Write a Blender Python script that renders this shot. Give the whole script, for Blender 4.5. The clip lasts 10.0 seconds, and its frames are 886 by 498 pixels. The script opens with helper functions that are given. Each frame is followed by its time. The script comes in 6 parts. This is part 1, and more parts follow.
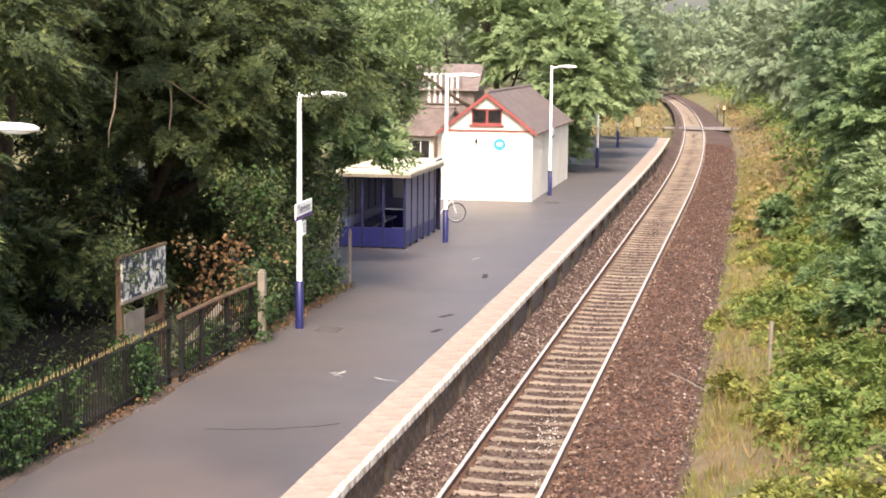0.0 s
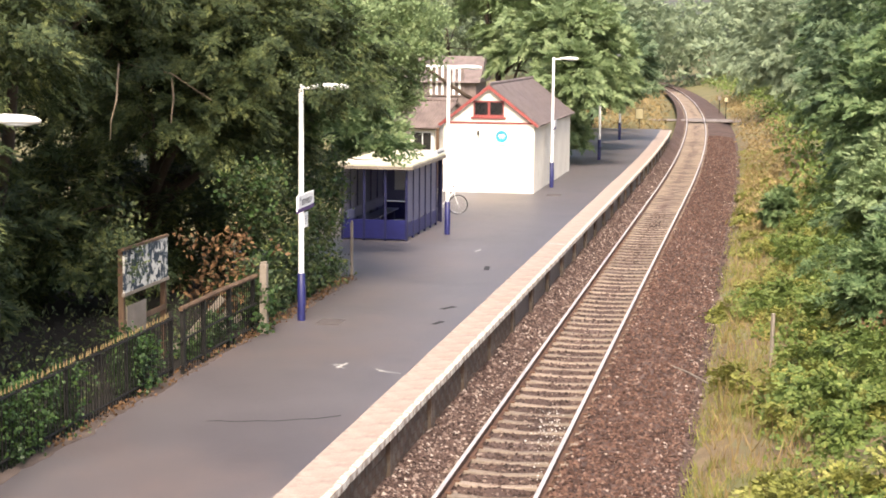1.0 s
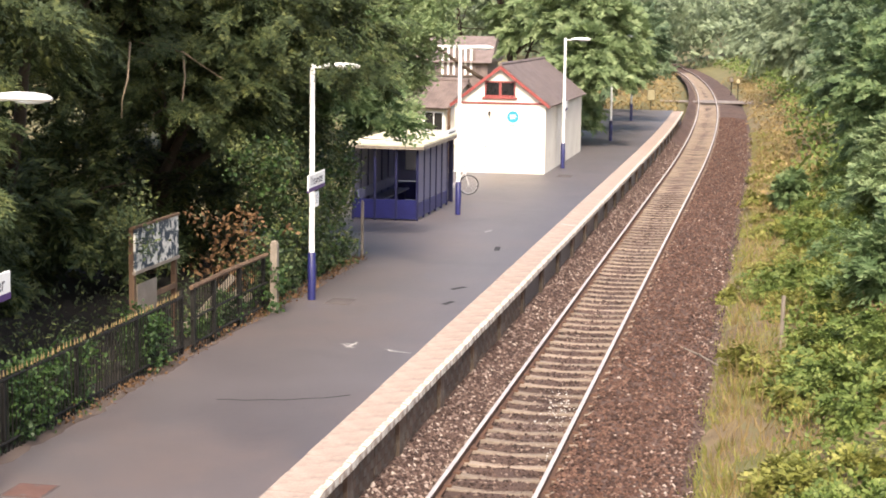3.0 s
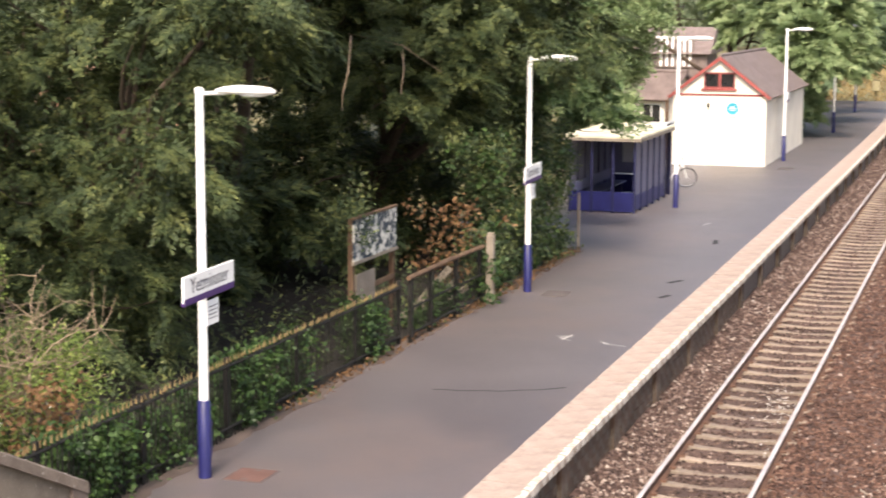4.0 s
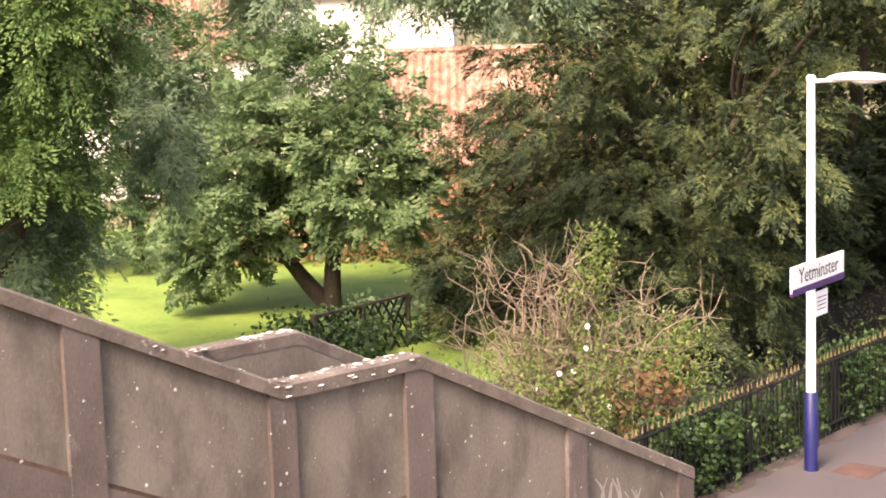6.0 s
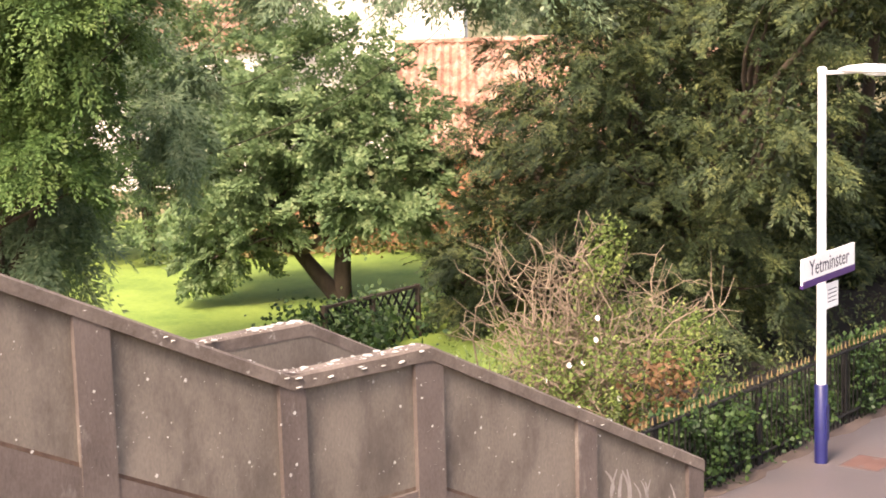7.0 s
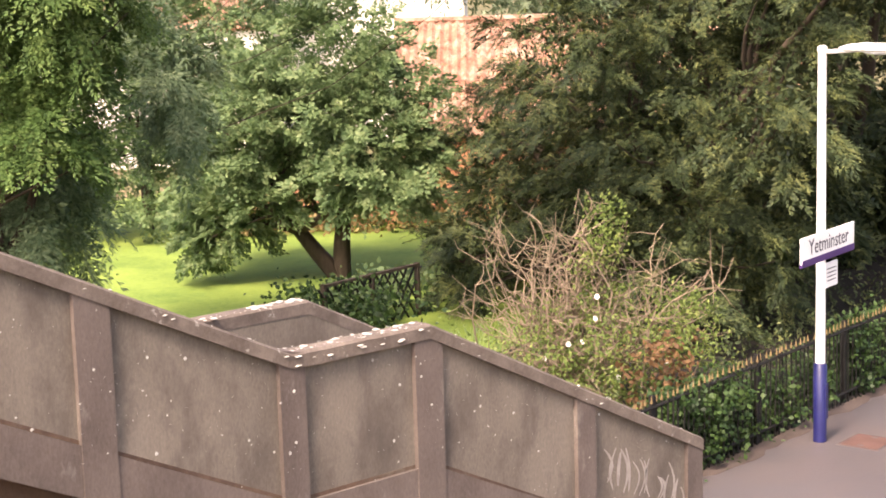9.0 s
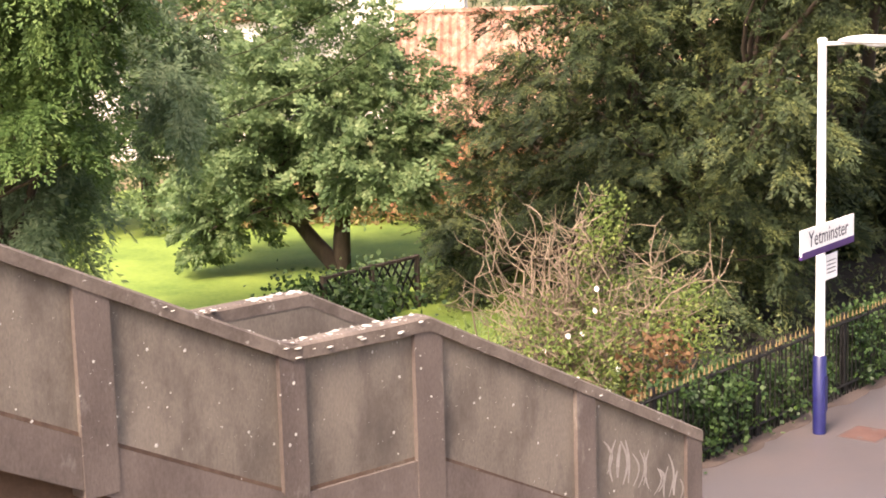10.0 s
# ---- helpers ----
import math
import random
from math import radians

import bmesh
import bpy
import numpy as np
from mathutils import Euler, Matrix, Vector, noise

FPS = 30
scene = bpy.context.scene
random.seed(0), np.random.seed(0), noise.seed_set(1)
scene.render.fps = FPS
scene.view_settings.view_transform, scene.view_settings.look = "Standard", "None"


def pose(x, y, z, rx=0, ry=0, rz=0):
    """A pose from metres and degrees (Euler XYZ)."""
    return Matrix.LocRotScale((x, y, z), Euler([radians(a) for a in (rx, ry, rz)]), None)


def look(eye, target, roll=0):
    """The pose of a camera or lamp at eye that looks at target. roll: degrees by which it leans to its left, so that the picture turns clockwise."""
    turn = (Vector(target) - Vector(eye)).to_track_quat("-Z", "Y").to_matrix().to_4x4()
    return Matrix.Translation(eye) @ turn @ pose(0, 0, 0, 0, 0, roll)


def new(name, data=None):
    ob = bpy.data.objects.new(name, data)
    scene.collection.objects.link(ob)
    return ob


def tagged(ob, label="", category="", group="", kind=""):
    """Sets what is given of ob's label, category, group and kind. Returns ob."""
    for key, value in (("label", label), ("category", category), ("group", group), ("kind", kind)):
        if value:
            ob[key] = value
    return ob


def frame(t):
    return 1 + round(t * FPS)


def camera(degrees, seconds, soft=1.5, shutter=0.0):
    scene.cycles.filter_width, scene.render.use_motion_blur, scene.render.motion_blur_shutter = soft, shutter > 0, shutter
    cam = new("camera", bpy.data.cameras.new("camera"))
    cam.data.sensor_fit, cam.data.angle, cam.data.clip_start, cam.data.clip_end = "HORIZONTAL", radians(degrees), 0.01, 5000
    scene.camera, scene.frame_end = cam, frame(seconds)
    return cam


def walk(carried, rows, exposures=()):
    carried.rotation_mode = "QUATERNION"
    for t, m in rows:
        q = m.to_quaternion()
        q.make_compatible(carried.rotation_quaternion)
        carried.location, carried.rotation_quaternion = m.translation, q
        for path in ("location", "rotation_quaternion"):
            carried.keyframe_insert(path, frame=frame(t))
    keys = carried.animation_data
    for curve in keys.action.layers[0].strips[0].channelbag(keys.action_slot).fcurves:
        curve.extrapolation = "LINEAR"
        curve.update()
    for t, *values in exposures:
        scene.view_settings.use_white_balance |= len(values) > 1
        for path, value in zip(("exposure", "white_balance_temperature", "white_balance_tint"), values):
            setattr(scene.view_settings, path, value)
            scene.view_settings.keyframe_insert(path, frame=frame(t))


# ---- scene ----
cam = camera(29.3, 10.0, soft=1.8, shutter=0.2)
EYE = (0.0, 0.0, 6.9)
# seconds, degrees to the right, pitch, clockwise lean of the picture
ROWS = [
    (0.0, 2.65, -6.84, 0.57),
    (0.5, 2.61, -6.94, 0.56),
    (1.0, 2.59, -7.11, 0.57),
    (1.5, 2.57, -7.29, 0.56),
    (2.0, 2.53, -7.46, 0.57),
    (2.2, 2.52, -7.53, 0.60),
    (2.8, 2.46, -7.72, 0.78),
    (3.3, 1.27, -7.88, 0.93),
    (3.5, 0.02, -7.94, 0.90),
    (4.0, -5.12, -8.12, 0.30),
    (4.5, -12.21, -8.21, -0.54),
    (5.0, -19.06, -8.23, -1.27),
    (5.5, -23.71, -8.18, -1.70),
    (6.0, -25.69, -8.22, -1.81),
    (6.5, -26.02, -8.36, -1.79),
    (7.5, -26.04, -8.66, -1.74),
    (8.0, -26.04, -8.85, -1.73),
    (8.5, -26.05, -9.04, -1.70),
    (9.0, -26.05, -9.22, -1.70),
    (9.5, -26.05, -9.39, -1.70),
    (10.0, -26.05, -9.49, -1.67),
]
walk(cam, [(t, pose(*EYE, 90 + pitch, 0, -yaw) @ pose(0, 0, 0, 0, 0, lean)) for t, yaw, pitch, lean in ROWS],
     exposures=[(0.0, 1.70, 6950, 14.0), (3.5, 1.60, 6900, 14.0), (4.3, 1.58, 6900, 14.0), (5.0, 1.97, 7400, 23.0), (10.0, 2.01, 7400, 23.0)])

# ---- light: hazy summer day, the sun high behind the bridge ----
SUN_HEIGHT, SUN_FROM = radians(50), radians(183)      # compass angle from +y, clockwise
world = bpy.data.worlds.new("hazy_sky")
scene.world = world
world.use_nodes = True
wn = world.node_tree.nodes
sky = wn.new("ShaderNodeTexSky")
sky.sky_type, sky.sun_disc = "NISHITA", False
sky.sun_elevation, sky.sun_rotation = SUN_HEIGHT, SUN_FROM
sky.air_density, sky.dust_density, sky.ozone_density = 1.0, 4.0, 0.6
world.node_tree.links.new(sky.outputs[0], wn["Background"].inputs[0])
wn["Background"].inputs[1].default_value = 0.125
sun = new("sun", bpy.data.lights.new("sun", "SUN"))
sun.data.energy, sun.data.angle, sun.data.color = 2.3, radians(16), (1.0, 0.93, 0.82)
sun.matrix_basis = look((0, 0, 0), (-math.sin(SUN_FROM) * math.cos(SUN_HEIGHT), -math.cos(SUN_FROM) * math.cos(SUN_HEIGHT), -math.sin(SUN_HEIGHT)))


# ---- materials ----
def ramp(nt, fac, stops):
    r = nt.nodes.new("ShaderNodeValToRGB")
    while len(r.color_ramp.elements) < len(stops):
        r.color_ramp.elements.new(0.5)
    for e, (at, c) in zip(r.color_ramp.elements, stops):
        e.position, e.color = at, (*c, 1)
    nt.links.new(fac, r.inputs[0])
    return r.outputs[0]


def noise_node(nt, vec, scale, detail=5, rough=0.6):
    n = nt.nodes.new("ShaderNodeTexNoise")
    n.inputs["Scale"].default_value, n.inputs["Detail"].default_value, n.inputs["Roughness"].default_value = scale, detail, rough
    nt.links.new(vec, n.inputs["Vector"])
    return n.outputs["Fac"]


def mixed(nt, fac, a, b, mode="MIX"):
    m = nt.nodes.new("ShaderNodeMix")
    m.data_type, m.blend_type = "RGBA", mode
    for value, socket in ((fac, m.inputs[0]), (a, m.inputs[6]), (b, m.inputs[7])):
        if isinstance(value, (int, float)):
            socket.default_value = value
        elif isinstance(value, tuple):
            socket.default_value = (*value, 1)
        else:
            nt.links.new(value, socket)
    return m.outputs[2]


def surface(name, dark, light, coarse=0.6, fine=25.0, rough=0.8, bump=0.15, metal=0.0, stain=None, stain_scale=2.0, stain_at=(0.55, 0.68),
            per_piece=0.0, stretch=(1, 1, 1), spec=0.4, bump_scale=None):
    """Two colours mixed by coarse and fine noise, with a stain, relief and, for pieces, a random shade each."""
    m = bpy.data.materials.new(name)
    m.use_nodes = True
    nt = m.node_tree
    p = nt.nodes["Principled BSDF"]
    tc = nt.nodes.new("ShaderNodeTexCoord")
    mp = nt.nodes.new("ShaderNodeMapping")
    mp.inputs["Scale"].default_value = stretch
    nt.links.new(tc.outputs["Object"], mp.inputs[0])
    vec = mp.outputs[0]
    a, b = noise_node(nt, vec, coarse, 3), noise_node(nt, vec, fine, 6, 0.7)
    mean = nt.nodes.new("ShaderNodeMath")
    mean.operation = "MULTIPLY_ADD"
    nt.links.new(a, mean.inputs[0])
    mean.inputs[1].default_value = 0.6
    half = nt.nodes.new("ShaderNodeMath")
    half.operation = "MULTIPLY"
    nt.links.new(b, half.inputs[0])
    half.inputs[1].default_value = 0.4
    nt.links.new(half.outputs[0], mean.inputs[2])
    col = ramp(nt, mean.outputs[0], [(0.36, dark), (0.64, light)])
    if stain:
        s = noise_node(nt, vec, stain_scale, 6, 0.65)
        col = mixed(nt, ramp(nt, s, [(stain_at[0], (0, 0, 0)), (stain_at[1], (1, 1, 1))]), col, stain)
    if per_piece:
        oi = nt.nodes.new("ShaderNodeObjectInfo")
        lo, hi = 1 - per_piece, 1.0
        col = mixed(nt, 1.0, col, ramp(nt, oi.outputs["Random"], [(0, (lo, lo, lo)), (1, (hi, hi, hi))]), "MULTIPLY")
    nt.links.new(col, p.inputs["Base Color"])
    p.inputs["Roughness"].default_value, p.inputs["Metallic"].default_value = rough, metal
    p.inputs["Specular IOR Level"].default_value = spec
    if bump:
        bn = nt.nodes.new("ShaderNodeBump")
        bn.inputs["Strength"].default_value, bn.inputs["Distance"].default_value = bump, 0.02
        nt.links.new(b if bump_scale is None else noise_node(nt, vec, bump_scale, 4), bn.inputs["Height"])
        nt.links.new(bn.outputs[0], p.inputs["Normal"])
    return m


def leaf_material(name, dark, mid, light, glow=0.25, rough=0.6):
    """Each leaf takes its own green; some light passes through."""
    m = bpy.data.materials.new(name)
    m.use_nodes = True
    nt = m.node_tree
    p = nt.nodes["Principled BSDF"]
    geo = nt.nodes.new("ShaderNodeNewGeometry")
    tc = nt.nodes.new("ShaderNodeTexCoord")
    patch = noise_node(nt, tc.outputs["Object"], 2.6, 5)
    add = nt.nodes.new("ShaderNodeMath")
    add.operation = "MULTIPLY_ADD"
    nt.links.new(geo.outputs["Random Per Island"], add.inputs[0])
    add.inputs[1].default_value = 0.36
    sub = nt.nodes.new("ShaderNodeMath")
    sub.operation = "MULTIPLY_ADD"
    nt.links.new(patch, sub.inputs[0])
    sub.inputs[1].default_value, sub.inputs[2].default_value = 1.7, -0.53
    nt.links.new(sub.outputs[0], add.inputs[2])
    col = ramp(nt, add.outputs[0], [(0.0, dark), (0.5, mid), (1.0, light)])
    nt.links.new(col, p.inputs["Base Color"])
    p.inputs["Roughness"].default_value, p.inputs["Specular IOR Level"].default_value = rough, 0.25
    tr = nt.nodes.new("ShaderNodeBsdfTranslucent")
    nt.links.new(col, tr.inputs["Color"])
    mx = nt.nodes.new("ShaderNodeMixShader")
    mx.inputs[0].default_value = glow
    nt.links.new(p.outputs[0], mx.inputs[1])
    nt.links.new(tr.outputs[0], mx.inputs[2])
    nt.links.new(mx.outputs[0], nt.nodes["Material Output"].inputs["Surface"])
    return m


def glass_material(name, tint=(0.8, 0.85, 0.85), rough=0.08, clear=0.75):
    """A thin dirty pane: mostly see-through, with a glossy face."""
    m = bpy.data.materials.new(name)
    m.use_nodes = True
    nt = m.node_tree
    p = nt.nodes["Principled BSDF"]
    p.inputs["Base Color"].default_value = (*tint, 1)
    p.inputs["Roughness"].default_value = rough
    tr = nt.nodes.new("ShaderNodeBsdfTransparent")
    tr.inputs["Color"].default_value = (*tint, 1)
    mx = nt.nodes.new("ShaderNodeMixShader")
    mx.inputs[0].default_value = clear
    nt.links.new(p.outputs[0], mx.inputs[1])
    nt.links.new(tr.outputs[0], mx.inputs[2])
    nt.links.new(mx.outputs[0], nt.nodes["Material Output"].inputs["Surface"])
    return m


M_ASPHALT = surface("worn_asphalt", (0.062, 0.054, 0.056), (0.099, 0.088, 0.089), 0.35, 60, 0.5, 0.2, spec=0.6, stain=(0.122, 0.094, 0.084), stain_scale=0.30, stain_at=(0.48, 0.78))
M_COPING = surface("coping_stone", (0.22, 0.168, 0.140), (0.37, 0.295, 0.245), 1.2, 30, 0.9, 0.3, stain=(0.15, 0.112, 0.092), stain_scale=1.1, stain_at=(0.50, 0.68), per_piece=0.05)
M_EDGE = surface("worn_white_edge_paint", (0.46, 0.41, 0.35), (0.70, 0.65, 0.57), 2.0, 40, 0.8, 0.3, stain=(0.26, 0.19, 0.15), stain_scale=5.0, stain_at=(0.44, 0.58))
M_BRICKDARK = surface("sooty_brick", (0.070, 0.042, 0.029), (0.155, 0.098, 0.068), 1.0, 18, 0.95, 0.5, stain=(0.16, 0.14, 0.11), stain_scale=1.6, per_piece=0.4)
M_BALLAST = surface("ballast_bed", (0.036, 0.021, 0.016), (0.096, 0.057, 0.043), 0.5, 30, 0.95, 0.8, stain=(0.10, 0.068, 0.058), stain_scale=0.4)
M_GROUND = surface("earth_and_grass", (0.075, 0.078, 0.028), (0.16, 0.135, 0.058), 0.25, 14, 0.95, 0.6, stain=(0.15, 0.105, 0.055), stain_scale=0.5)
M_LAWN = surface("mown_lawn", (0.090, 0.155, 0.022), (0.200, 0.275, 0.046), 0.7, 9, 0.9, 0.5)
M_RAILTOP = surface("polished_rail_steel", (0.40, 0.36, 0.34), (0.56, 0.51, 0.48), 2, 30, 0.5, 0.03, metal=0.35)
M_RAIL = surface("rusty_rail_web", (0.055, 0.028, 0.018), (0.12, 0.062, 0.038), 2, 40, 0.85, 0.2)
M_SLEEPER = surface("concrete_sleeper", (0.150, 0.116, 0.088), (0.31, 0.25, 0.195), 1.5, 35, 0.9, 0.3, stain=(0.13, 0.085, 0.06), stain_scale=3.0, stain_at=(0.5, 0.68), per_piece=0.35)
M_CONCRETE = surface("weathered_concrete", (0.100, 0.083, 0.067), (0.205, 0.174, 0.142), 1.0, 45, 0.92, 0.3, stain=(0.074, 0.060, 0.050), stain_scale=2.2, stain_at=(0.47, 0.72), stretch=(1.0, 1.0, 0.5))
M_CONCPOST = surface("dark_weathered_concrete", (0.078, 0.060, 0.052), (0.150, 0.119, 0.103), 1.6, 45, 0.92, 0.35, stain=(0.21, 0.18, 0.155), stain_scale=3.5, stain_at=(0.60, 0.74), stretch=(1.0, 1.0, 0.5))
M_CAP = surface("lichened_concrete_cap", (0.085, 0.066, 0.054), (0.17, 0.137, 0.114), 3.0, 35, 0.92, 0.35, stain=(0.42, 0.39, 0.35), stain_scale=5.0, stain_at=(0.62, 0.70))
M_LICHEN = surface("white_lichen", (0.33, 0.31, 0.275), (0.56, 0.54, 0.49), 9, 60, 0.95, 0.3)
M_SCRAWL = surface("faded_chalk_paint", (0.23, 0.20, 0.18), (0.33, 0.295, 0.265), 9, 60, 0.95, 0.1)
M_WHITE = surface("white_paint", (0.72, 0.72, 0.70), (0.82, 0.82, 0.80), 1.5, 30, 0.55, 0.05, stain=(0.64, 0.62, 0.57), stain_scale=1.5, stain_at=(0.68, 0.85))
M_RENDER = surface("whitewashed_brick_wall", (0.62, 0.575, 0.49), (0.74, 0.70, 0.61), 0.8, 14, 0.85, 0.35, stain=(0.52, 0.45, 0.36), stain_scale=1.1, stain_at=(0.60, 0.8))
M_BLUE = surface("dark_blue_paint", (0.009, 0.010, 0.060), (0.018, 0.020, 0.105), 1.5, 30, 0.4, 0.05)
M_PURPLE = surface("purple_band", (0.045, 0.016, 0.10), (0.065, 0.025, 0.14), 2, 30, 0.45, 0.02)
M_INK = surface("dark_lettering", (0.015, 0.015, 0.03), (0.03, 0.03, 0.05), 2, 30, 0.5, 0.0)
M_LENS = surface("frosted_lamp_lens", (0.62, 0.64, 0.64), (0.75, 0.77, 0.77), 3, 40, 0.25, 0.02)
M_IRON = surface("black_iron", (0.008, 0.008, 0.007), (0.020, 0.018, 0.016), 2, 40, 0.7, 0.2, spec=0.2)
M_RUST = surface("rusty_yellowed_tip", (0.085, 0.058, 0.026), (0.19, 0.135, 0.060), 3, 40, 0.85, 0.2)
M_WOOD = surface("weathered_brown_timber", (0.060, 0.033, 0.019), (0.135, 0.085, 0.050), 2, 25, 0.85, 0.3, stretch=(1, 1, 0.2))
M_POSTPALE = surface("pale_concrete_post", (0.145, 0.122, 0.095), (0.24, 0.205, 0.165), 2, 30, 0.9, 0.3)
M_RED = surface("faded_red_paint", (0.20, 0.045, 0.042), (0.29, 0.075, 0.066), 2, 30, 0.45, 0.1)
M_SLATE = surface("brown_grey_slate", (0.115, 0.088, 0.080), (0.20, 0.155, 0.142), 2, 20, 0.75, 0.3, per_piece=0.22)
M_TILE = surface("orange_clay_tile", (0.16, 0.070, 0.042), (0.36, 0.190, 0.125), 2.5, 11, 0.85, 0.3, stain=(0.40, 0.27, 0.20), stain_scale=3.0, stain_at=(0.48, 0.64))
M_TEAL = surface("teal_plaque_paint", (0.02, 0.22, 0.30), (0.03, 0.31, 0.40), 4, 40, 0.45, 0.03)
M_DARKPANE = surface("dark_window_pane", (0.012, 0.012, 0.014), (0.03, 0.028, 0.028), 1, 8, 0.12, 0.0, spec=0.6)
M_GLASS = glass_material("scratched_shelter_glazing", (0.24, 0.24, 0.34), 0.3, 0.5)
M_NAVY = surface("navy_frame_paint", (0.008, 0.009, 0.034), (0.016, 0.017, 0.06), 1.5, 30, 0.45, 0.05)
M_ROOFMOSS = surface("pale_mossy_shelter_roof", (0.40, 0.37, 0.26), (0.58, 0.54, 0.42), 1.2, 14, 0.85, 0.25, stain=(0.30, 0.30, 0.12), stain_scale=2.0)
M_BENCH = surface("blue_grey_bench", (0.09, 0.10, 0.20), (0.16, 0.17, 0.28), 2, 30, 0.45, 0.05)
M_RUBBER = surface("black_rubber", (0.010, 0.010, 0.010), (0.025, 0.025, 0.025), 4, 40, 0.7, 0.1)
M_CHROME = surface("dull_chrome", (0.5, 0.5, 0.5), (0.65, 0.65, 0.65), 4, 40, 0.3, 0.03, metal=1.0)
M_BRICK = surface("orange_brick", (0.30, 0.12, 0.065), (0.48, 0.22, 0.13), 1.0, 16, 0.9, 0.4, per_piece=0.3)
M_PINK = surface("pinkish_render", (0.20, 0.135, 0.115), (0.31, 0.215, 0.185), 1.0, 14, 0.9, 0.2)
M_GREYROOF = surface("grey_roof", (0.16, 0.16, 0.165), (0.28, 0.28, 0.28), 1.0, 12, 0.8, 0.2)
M_COVER = surface("rusty_manhole_plate", (0.070, 0.034, 0.026), (0.125, 0.066, 0.052), 3, 30, 0.8, 0.4)
M_COVERGREY = surface("worn_iron_manhole_plate", (0.055, 0.045, 0.042), (0.10, 0.085, 0.08), 3, 30, 0.75, 0.4)
M_BARK = surface("tree_bark", (0.028, 0.019, 0.013), (0.072, 0.052, 0.036), 2, 18, 0.95, 0.6, stretch=(1, 1, 0.3))
M_TWIG = surface("dead_twig", (0.110, 0.082, 0.056), (0.26, 0.20, 0.14), 2, 25, 0.95, 0.2)
# the dark stain paints leaf shadows on the faded paper
M_BOARD = surface("notice_paper_leaf_shadows", (0.38, 0.38, 0.35), (0.62, 0.60, 0.54), 3, 20, 0.6, 0.05, stain=(0.016, 0.03, 0.045), stain_scale=6.5, stain_at=(0.46, 0.52))
M_YELLOW = surface("cream_sign_face", (0.36, 0.31, 0.17), (0.46, 0.40, 0.24), 3, 30, 0.5, 0.02)
M_PLANKGREY = surface("crossing_planks", (0.13, 0.11, 0.10), (0.22, 0.19, 0.17), 2, 25, 0.9, 0.3)
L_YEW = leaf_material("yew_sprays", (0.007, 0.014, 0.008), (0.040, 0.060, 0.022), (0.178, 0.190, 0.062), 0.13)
L_GREEN = leaf_material("broad_leaves", (0.042, 0.082, 0.036), (0.118, 0.182, 0.072), (0.265, 0.325, 0.150), 0.36)
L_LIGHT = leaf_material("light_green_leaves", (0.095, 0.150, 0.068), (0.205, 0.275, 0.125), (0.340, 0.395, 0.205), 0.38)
L_ASH = leaf_material("ash_leaflets", (0.026, 0.064, 0.018), (0.085, 0.150, 0.040), (0.200, 0.275, 0.085), 0.3)
L_BLUE = leaf_material("blue_green_leaves", (0.042, 0.078, 0.044), (0.130, 0.190, 0.102), (0.275, 0.335, 0.190), 0.34)
# distance haze is mixed into this leaf colour as a paler green
L_FAR = leaf_material("haze_tinted_leaves", (0.110, 0.155, 0.100), (0.225, 0.280, 0.170), (0.340, 0.390, 0.250), 0.3)
L_IVY = leaf_material("ivy_leaves", (0.007, 0.019, 0.006), (0.024, 0.052, 0.013), (0.075, 0.125, 0.032), 0.18, 0.5)
L_BRAMBLE = leaf_material("bramble_leaves", (0.034, 0.060, 0.014), (0.105, 0.150, 0.034), (0.250, 0.285, 0.085), 0.25)
L_WEED = leaf_material("yellowing_weeds", (0.075, 0.085, 0.020), (0.190, 0.200, 0.045), (0.360, 0.340, 0.110), 0.3)
L_DRY = leaf_material("dry_grass", (0.105, 0.075, 0.030), (0.225, 0.160, 0.066), (0.37, 0.29, 0.14), 0.2)
L_RUSSET = leaf_material("russet_dead_leaves", (0.050, 0.027, 0.013), (0.125, 0.068, 0.032), (0.29, 0.175, 0.082), 0.25)
L_PETAL = leaf_material("white_petals", (0.70, 0.70, 0.66), (0.78, 0.78, 0.74), (0.85, 0.85, 0.80), 0.2)
# soil colour taken near black to paint the shade under the yews
M_SHADED_SOIL = surface("soil_in_painted_shade", (0.007, 0.006, 0.004), (0.020, 0.016, 0.011), 1.0, 20, 0.95, 0.5)
M_VERGE = surface("dry_verge_soil", (0.085, 0.060, 0.032), (0.18, 0.13, 0.072), 0.8, 16, 0.95, 0.6, stain=(0.12, 0.12, 0.05), stain_scale=0.9, stain_at=(0.5, 0.62))
M_CHIP = surface("pale_limestone_chip", (0.36, 0.34, 0.31), (0.55, 0.53, 0.49), 9, 60, 0.95, 0.2)


# ---- building helpers ----
RNG = np.random.default_rng(7)


def mesh_of(bm, name, material, smooth=False):
    me = bpy.data.meshes.new(name)
    bmesh.ops.recalc_face_normals(bm, faces=bm.faces)
    bm.to_mesh(me)
    bm.free()
    for mt in material if isinstance(material, (list, tuple)) else [material]:
        me.materials.append(mt)
    if smooth:
        me.shade_smooth()
    return me


def part(name, bm, material, parent=None, label="", smooth=False):
    """Links a bmesh as one mesh object, under a thing or part if one is given."""
    ob = new(name, mesh_of(bm, name, material, smooth))
    ob.parent = parent
    return tagged(ob, label)


def piece(name, me, parent, m):
    """One more object on a shared mesh."""
    ob = new(name, me)
    ob.parent = parent
    ob.matrix_basis = m
    return ob


def thing(name, label, category, m=None, group="", kind=""):
    ob = new(name)
    ob.empty_display_size = 0.2
    if m is not None:
        ob.matrix_basis = m
    return tagged(ob, label, category, group, kind)


